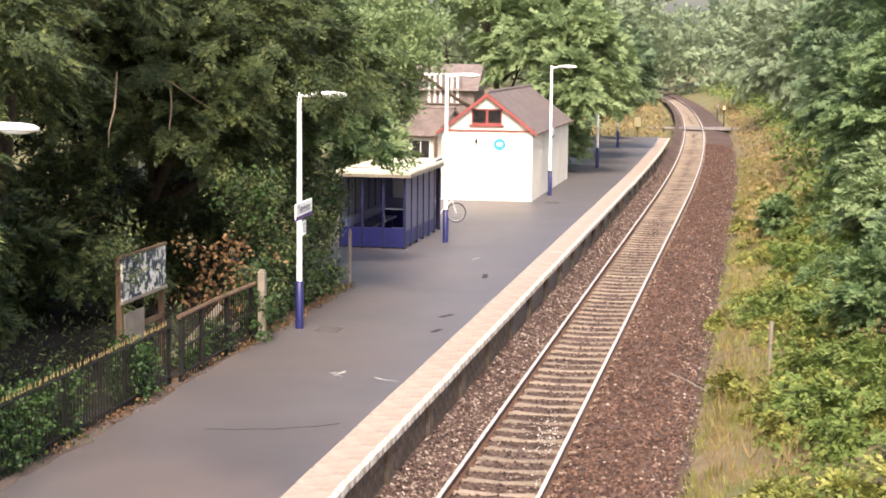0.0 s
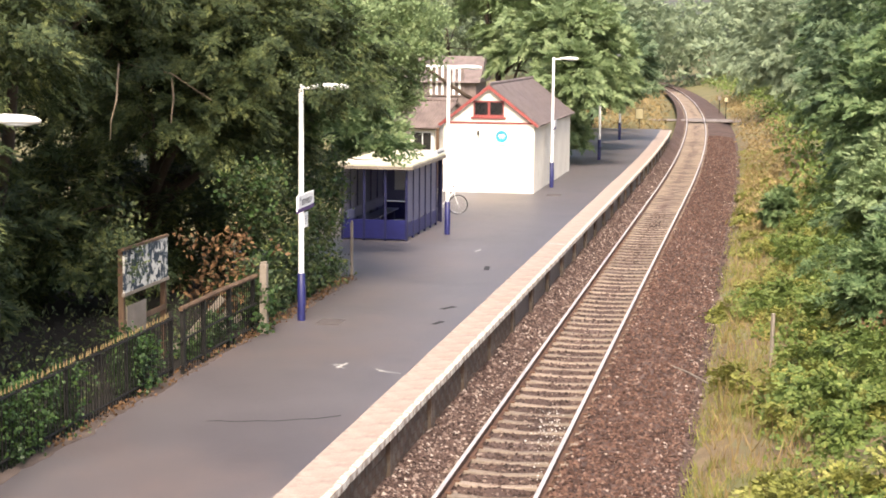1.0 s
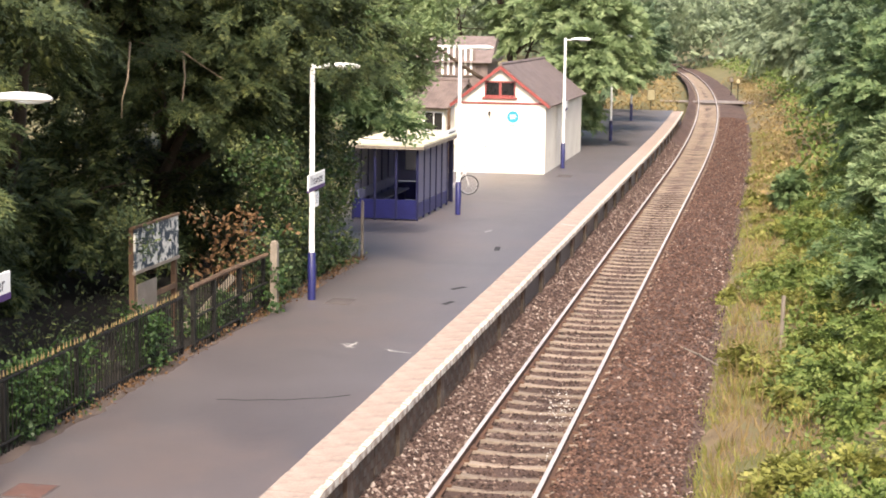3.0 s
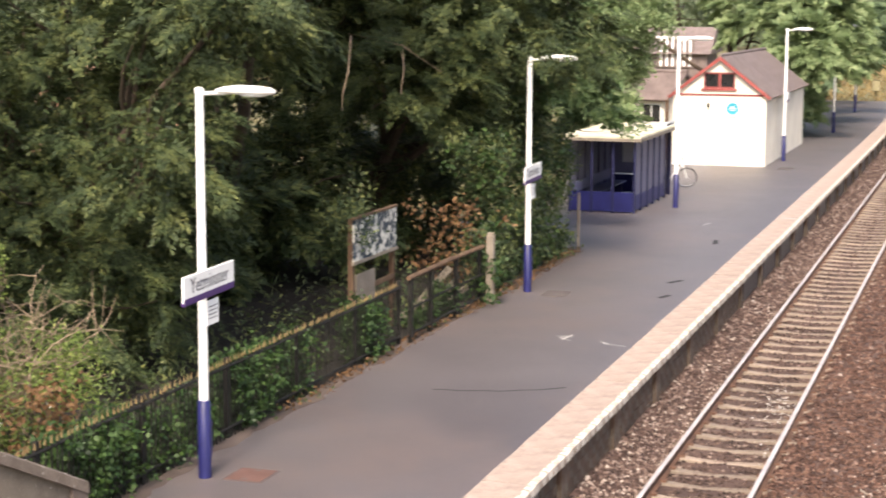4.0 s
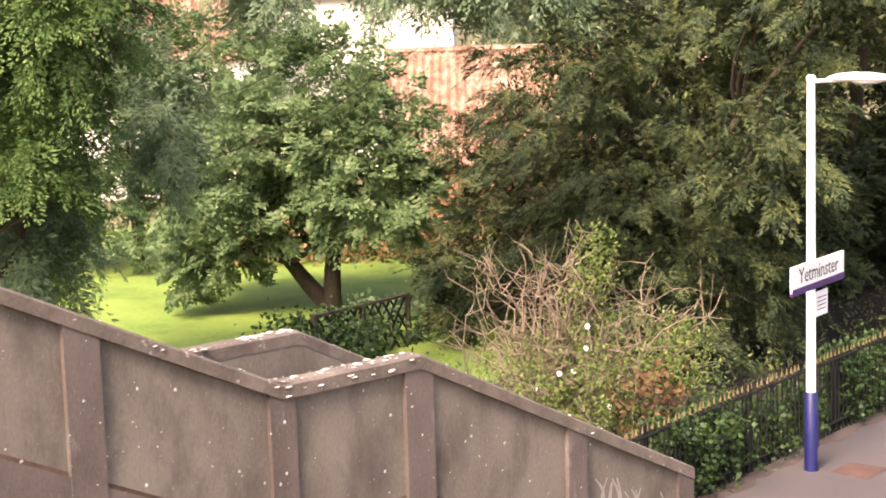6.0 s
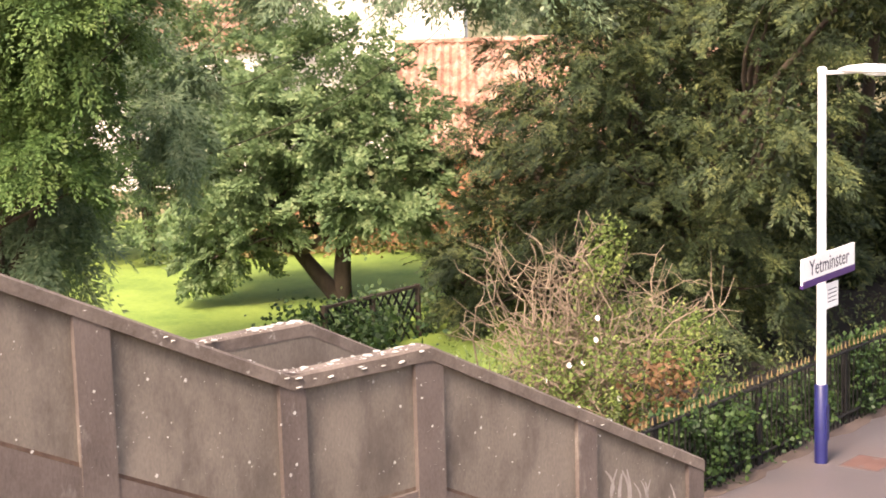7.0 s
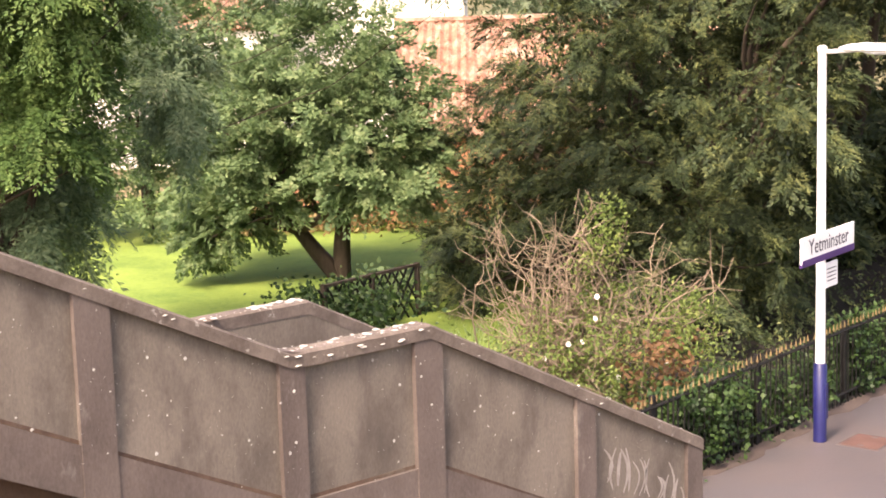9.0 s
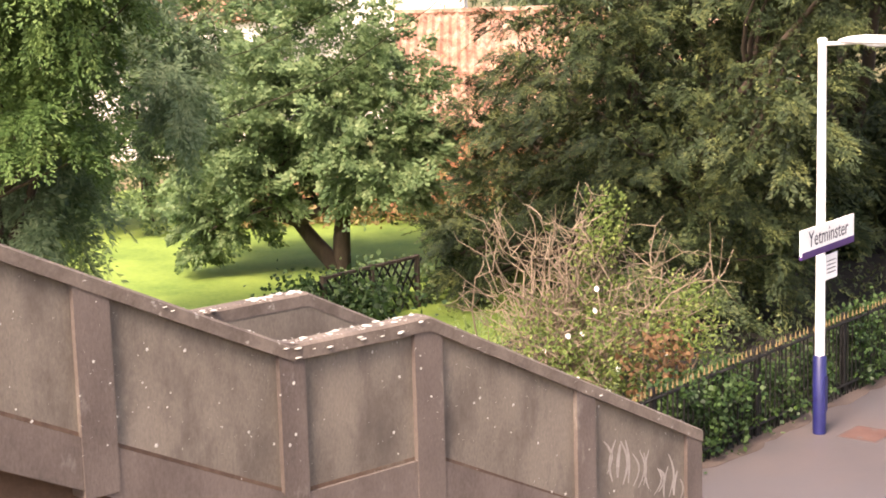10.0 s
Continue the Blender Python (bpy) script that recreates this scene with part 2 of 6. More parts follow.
def add_box(bm, lo, hi, m=None, mat=0):
    (x0, y0, z0), (x1, y1, z1) = lo, hi
    vs = [bm.verts.new((x, y, z)) for z in (z0, z1) for x, y in ((x0, y0), (x1, y0), (x1, y1), (x0, y1))]
    if m is not None:
        for v in vs:
            v.co = m @ v.co
    for q in ((3, 2, 1, 0), (4, 5, 6, 7), (0, 1, 5, 4), (1, 2, 6, 5), (2, 3, 7, 6), (3, 0, 4, 7)):
        bm.faces.new([vs[i] for i in q]).material_index = mat


def boxes(*pairs, bev=0.0, m=None):
    bm = bmesh.new()
    for lo, hi in pairs:
        add_box(bm, lo, hi, m)
    if bev:
        bmesh.ops.bevel(bm, geom=bm.edges[:], offset=bev, segments=2, affect="EDGES", profile=0.6)
    return bm


def add_tube(bm, pts, radii, n=8, cap=True):
    pts = [Vector(p) for p in pts]
    rings = []
    for i, p in enumerate(pts):
        d = (pts[min(i + 1, len(pts) - 1)] - pts[max(i - 1, 0)]).normalized()
        u = d.orthogonal().normalized() if abs(d.z) > 0.99 else d.cross(Vector((0, 0, 1))).normalized()
        w = d.cross(u)
        r = radii[i] if isinstance(radii, (list, tuple)) else radii
        rings.append([bm.verts.new(p + r * (math.cos(a) * u + math.sin(a) * w)) for a in (2 * math.pi * k / n for k in range(n))])
    for a, b in zip(rings, rings[1:]):
        for k in range(n):
            bm.faces.new((a[k], a[(k + 1) % n], b[(k + 1) % n], b[k]))
    if cap:
        for end in (rings[0], rings[-1]):      # caps of their own, so that the sides shade evenly
            bm.faces.new([bm.verts.new(v.co) for v in end])


def tube(pts, radii, n=8):
    bm = bmesh.new()
    add_tube(bm, pts, radii, n)
    return bm


def ring(r, thick, n=28, k=6, m=None):
    """A torus round the local y axis."""
    bm = bmesh.new()
    vs = []
    for i in range(n):
        a = 2 * math.pi * i / n
        vs.append([bm.verts.new(((r + thick * math.cos(b)) * math.cos(a), thick * math.sin(b), (r + thick * math.cos(b)) * math.sin(a))) for b in (2 * math.pi * j / k for j in range(k))])
    for i in range(n):
        for j in range(k):
            bm.faces.new((vs[i][j], vs[(i + 1) % n][j], vs[(i + 1) % n][(j + 1) % k], vs[i][(j + 1) % k]))
    if m is not None:
        bmesh.ops.transform(bm, matrix=m, verts=bm.verts)
    return bm


def disc(r, depth, n=24, m=None):
    """A flat drum whose axis is the local y axis."""
    bm = bmesh.new()
    add_tube(bm, [(0, 0, 0), (0, depth, 0)], r, n)
    if m is not None:
        bmesh.ops.transform(bm, matrix=m, verts=bm.verts)
    return bm


def prism(outline, y0, y1, m=None):
    """A solid from an (x, z) outline, between two y."""
    bm = bmesh.new()
    a, b = ([bm.verts.new((x, y, z)) for x, z in outline] for y in (y0, y1))
    bm.faces.new(a), bm.faces.new(b[::-1])
    for i in range(len(a)):
        j = (i + 1) % len(a)
        bm.faces.new((a[i], b[i], b[j], a[j]))
    if m is not None:
        bmesh.ops.transform(bm, matrix=m, verts=bm.verts)
    return bm


def quads_mesh(name, corners, material):
    """A mesh of loose leaves from an array (n, corners, 3)."""
    n = len(corners)
    k = corners.shape[1]
    me = bpy.data.meshes.new(name)
    me.vertices.add(k * n)
    me.vertices.foreach_set("co", corners.reshape(-1).astype(np.float32))
    me.loops.add(k * n)
    me.loops.foreach_set("vertex_index", np.arange(k * n, dtype=np.int32))
    me.polygons.add(n)
    me.polygons.foreach_set("loop_start", np.arange(0, k * n, k, dtype=np.int32))
    me.polygons.foreach_set("loop_total", np.full(n, k, dtype=np.int32))
    me.update()
    me.materials.append(material)
    return me


def unit(v):
    return v / np.maximum(np.linalg.norm(v, axis=1, keepdims=True), 1e-9)


def leaf_quads(at, along, facing, length, width, slim=False):
    """Kite-shaped leaves, or slim three-cornered ones: base at the points, lying along one direction and facing another."""
    along = unit(along)
    side = unit(np.cross(along, facing))
    length, width = np.broadcast_to(length, (len(at),))[:, None], np.broadcast_to(width, (len(at),))[:, None]
    if slim:
        return np.stack([at + side * width / 2, at + along * length, at - side * width / 2], 1)
    mid = at + along * length * 0.45
    return np.stack([at, mid + side * width / 2, at + along * length, mid - side * width / 2], 1)


def crown_quads(blobs, clumps, per, clump_r, length, width, droop=0.3, inner=0.25, seed=1, flat=0.5, slim=False):
    """Leaves in tufts over many small lobes that sit on larger ones, so that lit tops stand over dark hollows."""
    rng = np.random.default_rng(seed)
    cen, rad = [], []
    for c, r in blobs:
        c, r = np.array(c, float), np.array(r, float)
        k = 24
        d = unit(rng.normal(size=(k, 3)))
        s = rng.uniform(0.20, 0.38, k)
        cen += list(c + d * r * (rng.uniform(0.66, 1.0, k))[:, None])
        rad += list(s[:, None] * r * np.array([1.0, 1.0, 0.52]))
    cen, rad = np.array(cen), np.array(rad)
    wgt = rad[:, 0] * rad[:, 1] + rad[:, 0] * rad[:, 2] + rad[:, 1] * rad[:, 2]
    outer = int(clumps * (1 - inner))
    pick = rng.choice(len(cen), outer, p=wgt / wgt.sum())
    d = rng.normal(size=(outer, 3))
    d[:, 2] = np.where(rng.random(outer) < 0.7, np.abs(d[:, 2]), d[:, 2])
    d = unit(d)
    c = cen[pick] + d * rad[pick] * rng.uniform(0.75, 1.18, outer)[:, None]
    out = unit(d / rad[pick])
    # a thinner filling of the lobes' insides
    big_c, big_r = np.array([b[0] for b in blobs], float), np.array([b[1] for b in blobs], float)
    fill = clumps - outer
    bi = rng.integers(0, len(blobs), fill)
    df = unit(rng.normal(size=(fill, 3)))
    c = np.concatenate([c, big_c[bi] + df * big_r[bi] * rng.uniform(0.3, 0.85, fill)[:, None]])
    out = np.concatenate([out, df])
    n_c = len(c)
    grow = unit(out + np.array([0, 0, -droop]) + rng.normal(scale=0.3, size=(n_c, 3)))
    size = rng.uniform(0.6, 1.5, n_c)
    ci = np.repeat(np.arange(n_c), per)
    n = len(ci)
    spread = rng.normal(size=(n, 3)) * (clump_r * size[ci])[:, None] * np.array([0.6, 0.6, 0.35])
    along = unit(grow[ci] * 0.9 + unit(spread) * 0.6 + rng.normal(scale=0.35, size=(n, 3)))
    tilt = rng.normal(scale=0.55, size=(n_c, 3))
    facing = unit(out[ci] * 0.5 + np.array([0, 0, flat]) + tilt[ci] + rng.normal(scale=0.28, size=(n, 3)))
    k = rng.uniform(0.6, 1.35, n)
    return leaf_quads(c[ci] + spread + grow[ci] * (rng.random(n) * clump_r)[:, None], along, facing, length * k, width * k, slim)


def bough_quads(blobs, boughs, sprays, leaves, spray_len, length, width, droop=0.4, seed=1, layered=0.7, slim=True, low=-0.55, core=0):
    """Boughs from each lobe's heart to its skin, with flat feathered sprays along them, so that lit tips stand over dark gaps."""
    rng = np.random.default_rng(seed)
    big_c, big_r = np.array([b[0] for b in blobs], float), np.array([b[1] for b in blobs], float)
    wgt = big_r[:, 0] * big_r[:, 1] + big_r[:, 0] * big_r[:, 2] + big_r[:, 1] * big_r[:, 2]
    bi = rng.choice(len(blobs), boughs, p=wgt / wgt.sum())
    d = rng.normal(size=(boughs, 3))
    d = unit(d)
    d[:, 2] = np.where(d[:, 2] < low, -d[:, 2], d[:, 2])
    root = big_c[bi] + d * big_r[bi] * 0.25
    tip = big_c[bi] + d * big_r[bi] * rng.uniform(0.78, 1.16, boughs)[:, None]
    run = tip - root
    span = np.linalg.norm(run, axis=1)
    sag = droop * 0.22 * span * np.hypot(d[:, 0], d[:, 1])
    # sprays, most of them near the tip and fanning out to both sides
    si = np.repeat(np.arange(boughs), sprays)
    n = len(si)
    s = rng.uniform(0.12, 1.0, n) ** 0.6
    base = root[si] + run[si] * s[:, None] - np.array([0, 0, 1.0]) * (sag[si] * s * s)[:, None]
    ahead = unit(run[si] * np.array([1, 1, 0.6]) + rng.normal(scale=0.15, size=(n, 3)) * span[si][:, None])
    side = unit(np.cross(ahead, np.array([0, 0, 1.0])) + 1e-6)
    hand = np.where(rng.random(n) < 0.5, -1.0, 1.0) * rng.uniform(0.2, 1.1, n)
    axis = unit(ahead + side * hand[:, None] + np.array([0, 0, -1.0]) * (droop * rng.uniform(0.3, 1.1, n))[:, None] + rng.normal(scale=0.22, size=(n, 3)))
    face = unit(np.array([0, 0, 1.0]) * layered + ahead * (1 - layered) + rng.normal(scale=0.22, size=(n, 3)))
    face = unit(face - axis * np.sum(face * axis, axis=1, keepdims=True))
    wing = np.cross(axis, face)
    slen = spray_len * rng.uniform(0.55, 1.3, n)
    # leaflets on both sides of each spray
    li = np.repeat(np.arange(n), leaves)
    m = len(li)
    q = np.tile(np.linspace(0.06, 1.0, leaves), n) + rng.normal(scale=0.03, size=m)
    lr = np.where(np.arange(m) % 2 == 0, -1.0, 1.0)
    reach = (0.42 * slen[li] * (1.05 - q) * rng.random(m))[:, None]
    out = unit(axis[li] * 0.7 + wing[li] * (lr * (1.0 - 0.7 * q))[:, None] + rng.normal(scale=0.16, size=(m, 3)))
    pos = base[li] + axis[li] * (slen[li] * q)[:, None] + wing[li] * lr[:, None] * reach - np.array([0, 0, 1.0]) * (0.25 * droop * slen[li] * q * q)[:, None]
    k = rng.uniform(0.65, 1.3, m)
    quads = leaf_quads(pos, out, face[li] + rng.normal(scale=0.25, size=(m, 3)), length * k, width * k, slim)
    if core:                                  # inner leaves added to block light in the heart of each lobe
        ci = rng.choice(len(blobs), core, p=wgt / wgt.sum())
        heart = big_c[ci] + unit(rng.normal(size=(core, 3))) * big_r[ci] * rng.uniform(0.1, 0.74, core)[:, None]
        quads = np.concatenate([quads, leaf_quads(heart, rng.normal(size=(core, 3)), rng.normal(size=(core, 3)), spray_len * 0.3, spray_len * 0.13, slim)])
    return quads


def limb_points(a, b, rng, bend=0.12, n=6):
    a, b = np.array(a, float), np.array(b, float)
    size = np.linalg.norm(b - a)
    w = rng.normal(scale=bend * size, size=(2, 3))
    return [tuple(a + (b - a) * s + w[0] * math.sin(math.pi * s) * 0.5 + w[1] * math.sin(2 * math.pi * s) * 0.2) for s in np.linspace(0, 1, n)]


def tree(name, label, foot, blobs, leaf, clumps, per, clump_r, length, width, trunk_r=0.25, droop=0.3, inner=0.25, seed=1, flat=0.5, category="tree", group="", twigs=3, fork=0.35, slim=False, boughs=None, layered=0.7, low=-0.55, core=0, stems=()):
    """A tapered trunk with limbs into every lobe, and a crown of clumped leaves."""
    rng = np.random.default_rng(seed + 1000)
    t = thing(name, label, category, pose(*foot), group)
    f = np.array(foot, float)
    local = [((np.array(c, float) - f), r) for c, r in blobs]
    bm = bmesh.new()
    top = np.mean([c for c, _ in local], axis=0)
    if stems:
        for stem in stems:
            add_tube(bm, stem, [trunk_r * q for q in (1.15, 0.95, 0.85, 0.7, 0.5)], 9)
        spine = [stems[k % len(stems)][3 + k // 4] for k in range(8)]
    else:
        spine = limb_points((0, 0, -0.15), (top[0] * 0.8, top[1] * 0.8, top[2]), rng, 0.05, 8)
        add_tube(bm, spine, [trunk_r * (1.25 if i == 0 else 1 - 0.09 * i) for i in range(8)], 9)
    for c, r in local:
        start = spine[2 + int(rng.integers(0, 3))] if fork > 0.3 else spine[1]
        main = limb_points(start, c, rng, 0.10, 6)
        add_tube(bm, main, [trunk_r * q for q in (0.5, 0.42, 0.34, 0.26, 0.19, 0.12)], 6)
        for _ in range(twigs):
            d = unit(rng.normal(size=(1, 3)))[0]
            add_tube(bm, limb_points(main[3], c + d * np.array(r) * 0.9, rng, 0.12, 5), [trunk_r * q for q in (0.2, 0.15, 0.1, 0.06, 0.03)], 4)
    part("trunk", bm, M_BARK, t, smooth=True)
    if boughs:
        q = bough_quads(local, *boughs, length, width, droop, seed, layered, slim, low, core)
    else:
        q = crown_quads(local, clumps, per, clump_r, length, width, droop, inner, seed, flat, slim)
    crown = new("crown", quads_mesh("crown", q, leaf))
    crown.parent = t
    return t


# ---- the line of the track ----
def slope(y):
    return 0.234 - 0.00068 * min(max(y - 75.0, 0.0), 420.0)


def centre(y):
    k = min(max(y - 75.0, 0.0), 420.0)
    return 1.81 + 0.234 * (y - 25.0) - 0.00034 * k * k - (0.00068 * 420.0 * (y - 495.0) if y > 495.0 else 0.0)


def at(y, o, z=0.0):
    """The place o metres over the garden side's middle, abreast of y."""
    a = math.atan(slope(y))
    return Vector((centre(y) + o * math.cos(a), y - o * math.sin(a), z))


def turn(y):
    """The heading of the track there, as a rotation about z in degrees."""
    return -math.degrees(math.atan(slope(y)))


def along(y, o, z=0.0, rz=0.0):
    p = at(y, o, z)
    return pose(p.x, p.y, p.z, 0, 0, turn(y) + rz)


def strip(rows, ys):
    """A sheet over stations ys; rows gives (offset, z) across at each station."""
    bm = bmesh.new()
    prev = None
    for y in ys:
        line = [bm.verts.new(at(y, o, z)) for o, z in rows(y)]
        if prev:
            for i in range(len(line) - 1):
                bm.faces.new((prev[i], prev[i + 1], line[i + 1], line[i]))
        prev = line
    return bm


PLATFORM_END = 113.5
PLAT = 0.9


def smooth01(a, b, x):
    k = min(max((x - a) / (b - a), 0.0), 1.0)
    return k * k * (3 - 2 * k)


def ground_z(y, o):
    p = at(y, o)
    rough = 0.12 * noise.noise((p.x * 0.3, p.y * 0.3, 0.0)) + 0.05 * noise.noise((p.x * 1.3, p.y * 1.3, 3.0))
    if o > 2.0:
        bank = -0.45 + 0.35 * smooth01(2.6, 3.6, o) + 0.9 * smooth01(3.8, 8.0, o) + 1.3 * smooth01(7.0, 16.0, o)
        bank += 0.6 * noise.noise((p.x * 0.1, p.y * 0.1, 5.0)) * smooth01(6.0, 14.0, o) + 5.0 * smooth01(20.0, 120.0, o)
        return bank + rough * smooth01(2.6, 4.0, o)
    if o > -1.9:
        return -0.45
    left = 0.84 - 0.95 * smooth01(PLATFORM_END, PLATFORM_END + 6.0, y) * smooth01(-14.0, -8.0, o)
    return left + (rough * 0.3 if o < -9 else 0.0) * (1.0 if o < -11 else 0.3) - 0.06 * smooth01(-7.0, -5.5, o) + 2.0 * smooth01(-60, -160, o)


# ---- the large structure ----
ys = [-2500, -800, -300, -120, -60, -30, -15] + [-8 + 2.0 * i for i in range(66)] + [128, 134, 140, 146, 152, 160, 170, 185, 200, 220, 245, 275, 310, 350, 400, 460, 520, 700, 1100, 2500]
offs = [-2500, -900, -400, -220, -150, -100, -70, -50, -36, -28, -22, -17, -14, -11.5, -9.5, -8, -6.8, -6, -4, -1.91, -1.89, 0, 2.0, 2.6, 3.1, 3.6, 4.2, 4.9, 5.7, 6.6, 7.6, 8.8, 10, 12, 14, 17, 21, 28, 40, 60, 90, 150, 300, 900, 2500]
ground = part("ground", strip(lambda y: [(o, ground_z(y, o)) for o in offs], ys), M_GROUND, smooth=True)
tagged(ground, "rough earth and grass beside the railway", "ground", kind="structure")

def bed_z(o):
    """Ballast level across the track: low between the rails, heaped over the sleepers' ends."""
    return -0.212 + 0.068 * smooth01(0.80, 0.98, abs(o)) - 0.20 * smooth01(1.6, 3.3, o) + 0.30 * smooth01(-0.95, -1.62, o)


def bed(y):
    row = []
    for o in np.linspace(-1.62, 3.3, 46):
        p = at(y, o)
        z = bed_z(o) + 0.03 * noise.noise((p.x * 2.2, p.y * 2.2, 0))
        row.append((o, z))
    return row


ballast = part("ballast", strip(bed, [-6 + 0.35 * i for i in range(300)] + [100 + 2.5 * i for i in range(130)]), M_BALLAST, smooth=True)
tagged(ballast, "rust-stained brown stone ballast bed of the single track", "ballast", kind="structure")


def stone_field(n, y0, y1, o0, o1, size, lift, seed):
    """Loose stones, thickest near the bridge."""
    r = np.random.default_rng(seed)
    base = np.array([(1, 0, 0), (-1, 0, 0), (0, 1, 0), (0, -1, 0), (0, 0, 1), (0, 0, -1)], float)
    tri = np.array([(0, 2, 4), (2, 1, 4), (1, 3, 4), (3, 0, 4), (2, 0, 5), (1, 2, 5), (3, 1, 5), (0, 3, 5)])
    yy = y0 + (y1 - y0) * r.random(n) ** 1.7
    oo = r.uniform(o0, o1, n)
    cen = np.array([at(a, b, lift + bed_z(b)) for a, b in zip(yy, oo)])
    pts = base[None] * r.uniform(0.6, 1.3, (n, 6, 1)) * (size * r.uniform(0.5, 1.5, (n, 1, 1)))
    ang = r.uniform(0, 6.28, n)
    c, s = np.cos(ang)[:, None], np.sin(ang)[:, None]
    x, y = pts[..., 0] * c - pts[..., 1] * s, pts[..., 0] * s + pts[..., 1] * c
    pts = np.stack([x, y, pts[..., 2] * 0.7 + x * r.uniform(-0.4, 0.4, (n, 1))], -1) + cen[:, None]
    me = bpy.data.meshes.new("stones")
    me.from_pydata(pts.reshape(-1, 3).tolist(), [], (tri[None] + 6 * np.arange(n)[:, None, None]).reshape(-1, 3).tolist())
    return me


def stone_material(name, stops):
    m = surface(name, (0.085, 0.05, 0.04), (0.30, 0.215, 0.18), 3, 25, 0.95, 0.3)
    nt = m.node_tree
    geo = nt.nodes.new("ShaderNodeNewGeometry")
    nt.links.new(ramp(nt, geo.outputs["Random Per Island"], stops), nt.nodes["Principled BSDF"].inputs["Base Color"])
    return m


M_RUSTY = stone_material("rusty_ballast_stones", [(0, (0.022, 0.011, 0.008)), (0.5, (0.062, 0.030, 0.020)), (0.88, (0.112, 0.062, 0.043)), (0.98, (0.17, 0.110, 0.085)), (1, (0.32, 0.26, 0.22))])
M_GREYER = stone_material("grey_brown_ballast_stones", [(0, (0.022, 0.012, 0.010)), (0.45, (0.055, 0.032, 0.025)), (0.75, (0.115, 0.076, 0.062)), (0.93, (0.21, 0.160, 0.135)), (1, (0.36, 0.31, 0.265))])
# stones between the rails are darker than the rest
M_DARKER = stone_material("dark_ballast_stones", [(0, (0.014, 0.008, 0.006)), (0.5, (0.042, 0.024, 0.018)), (0.85, (0.090, 0.058, 0.045)), (1, (0.22, 0.17, 0.14))])
for n, y0, y1, o0, o1, seed, shade in ((18000, 20, 95, -1.55, -0.84, 1, M_GREYER), (9000, 20, 70, -0.70, 0.70, 2, M_DARKER), (32000, 20, 125, 0.84, 2.75, 3, M_RUSTY), (7000, 20, 110, 2.3, 3.5, 4, M_GREYER)):
    me = stone_field(n, y0, y1, o0, o1, 0.036 if seed != 2 else 0.034, 0.012 if seed != 2 else 0.002, seed)
    me.materials.append(shade)
    tagged(new("loose_ballast", me), "loose brown and grey ballast stones along the track", "ballast", kind="stuff")

# rails: head, web and foot swept along the line
PROFILE = [(-0.07, -0.16), (0.07, -0.16), (0.07, -0.148), (0.012, -0.13), (0.010, -0.045), (0.035, -0.036), (0.036, -0.006), (0.026, 0.0), (-0.026, 0.0), (-0.036, -0.006), (-0.035, -0.036), (-0.010, -0.045), (-0.012, -0.13), (-0.07, -0.148)]
rail_ys = [-6 + 2.0 * i for i in range(60)] + [115 + 3.0 * i for i in range(70)]
for o in (-0.752, 0.752):
    bm = bmesh.new()
    prev = None
    for y in rail_ys:
        line = [bm.verts.new(at(y, o + a, b)) for a, b in PROFILE]
        if prev:
            for i in range(len(line)):
                j = (i + 1) % len(line)
                bm.faces.new((prev[i], line[i], line[j], prev[j])).material_index = 1 if i in (6, 7, 8) else 0
        prev = line
    rail = part("rail", bm, [M_RAIL, M_RAILTOP])
    tagged(rail, "steel running rail with a polished head and rusty web", "rail", "rails of the track")

# platform: body, asphalt and front wall
plat_ys = [2 + 2.0 * i for i in range(56)] + [PLATFORM_END]


def back_of(y):
    return -6.25 if y < 41.0 else -10.5


body = part("platform", strip(lambda y: [(-1.62, -0.5), (-1.62, 0.80), (-2.19, 0.80), (-2.19, PLAT), (back_of(y), PLAT), (back_of(y), 0.5)], plat_ys), M_ASPHALT)
tagged(body, "grey worn asphalt station platform with a raised stone edge", "platform", kind="structure")
part("end_wall", boxes(((back_of(100), -0.25, -0.5), (-1.62, 0.0, PLAT - 0.004)), m=along(PLATFORM_END + 0.1, 0)), M_BRICKDARK, body)

# ---- footbridge and its stair ----
STEP = Vector((math.sin(radians(21.6)), math.cos(radians(21.6)), 0))
FOOT = Vector((-5.09, 16.38, 0))           # lower end of the stair's parapet
STAIR = Matrix.Translation(FOOT) @ pose(0, 0, 0, 0, 0, -21.6)     # local y runs away from the bridge, x to the track
# local y of the parapet's bends, and the parapet's top there
Y_PEAK, Y_DIP, Y_TOP = -3.73, -5.24, -10.8
Z_END, Z_LAND, Z_TOP = 2.10, 3.90, 6.50
LINE = [(0.0, Z_END), (Y_PEAK, Z_LAND), (Y_DIP, Z_LAND), (Y_TOP, Z_TOP), (-14.2, Z_TOP)]


def top_at(y):
    for (ya, za), (yb, zb) in zip(LINE, LINE[1:]):
        if yb <= y <= ya:
            return za + (zb - za) * (y - ya) / (yb - ya)
    return Z_TOP


def low_at(y):
    """Lower edge of the parapet wall."""
    return max(0.88, top_at(y) - 1.68) if y < Y_DIP else 0.88


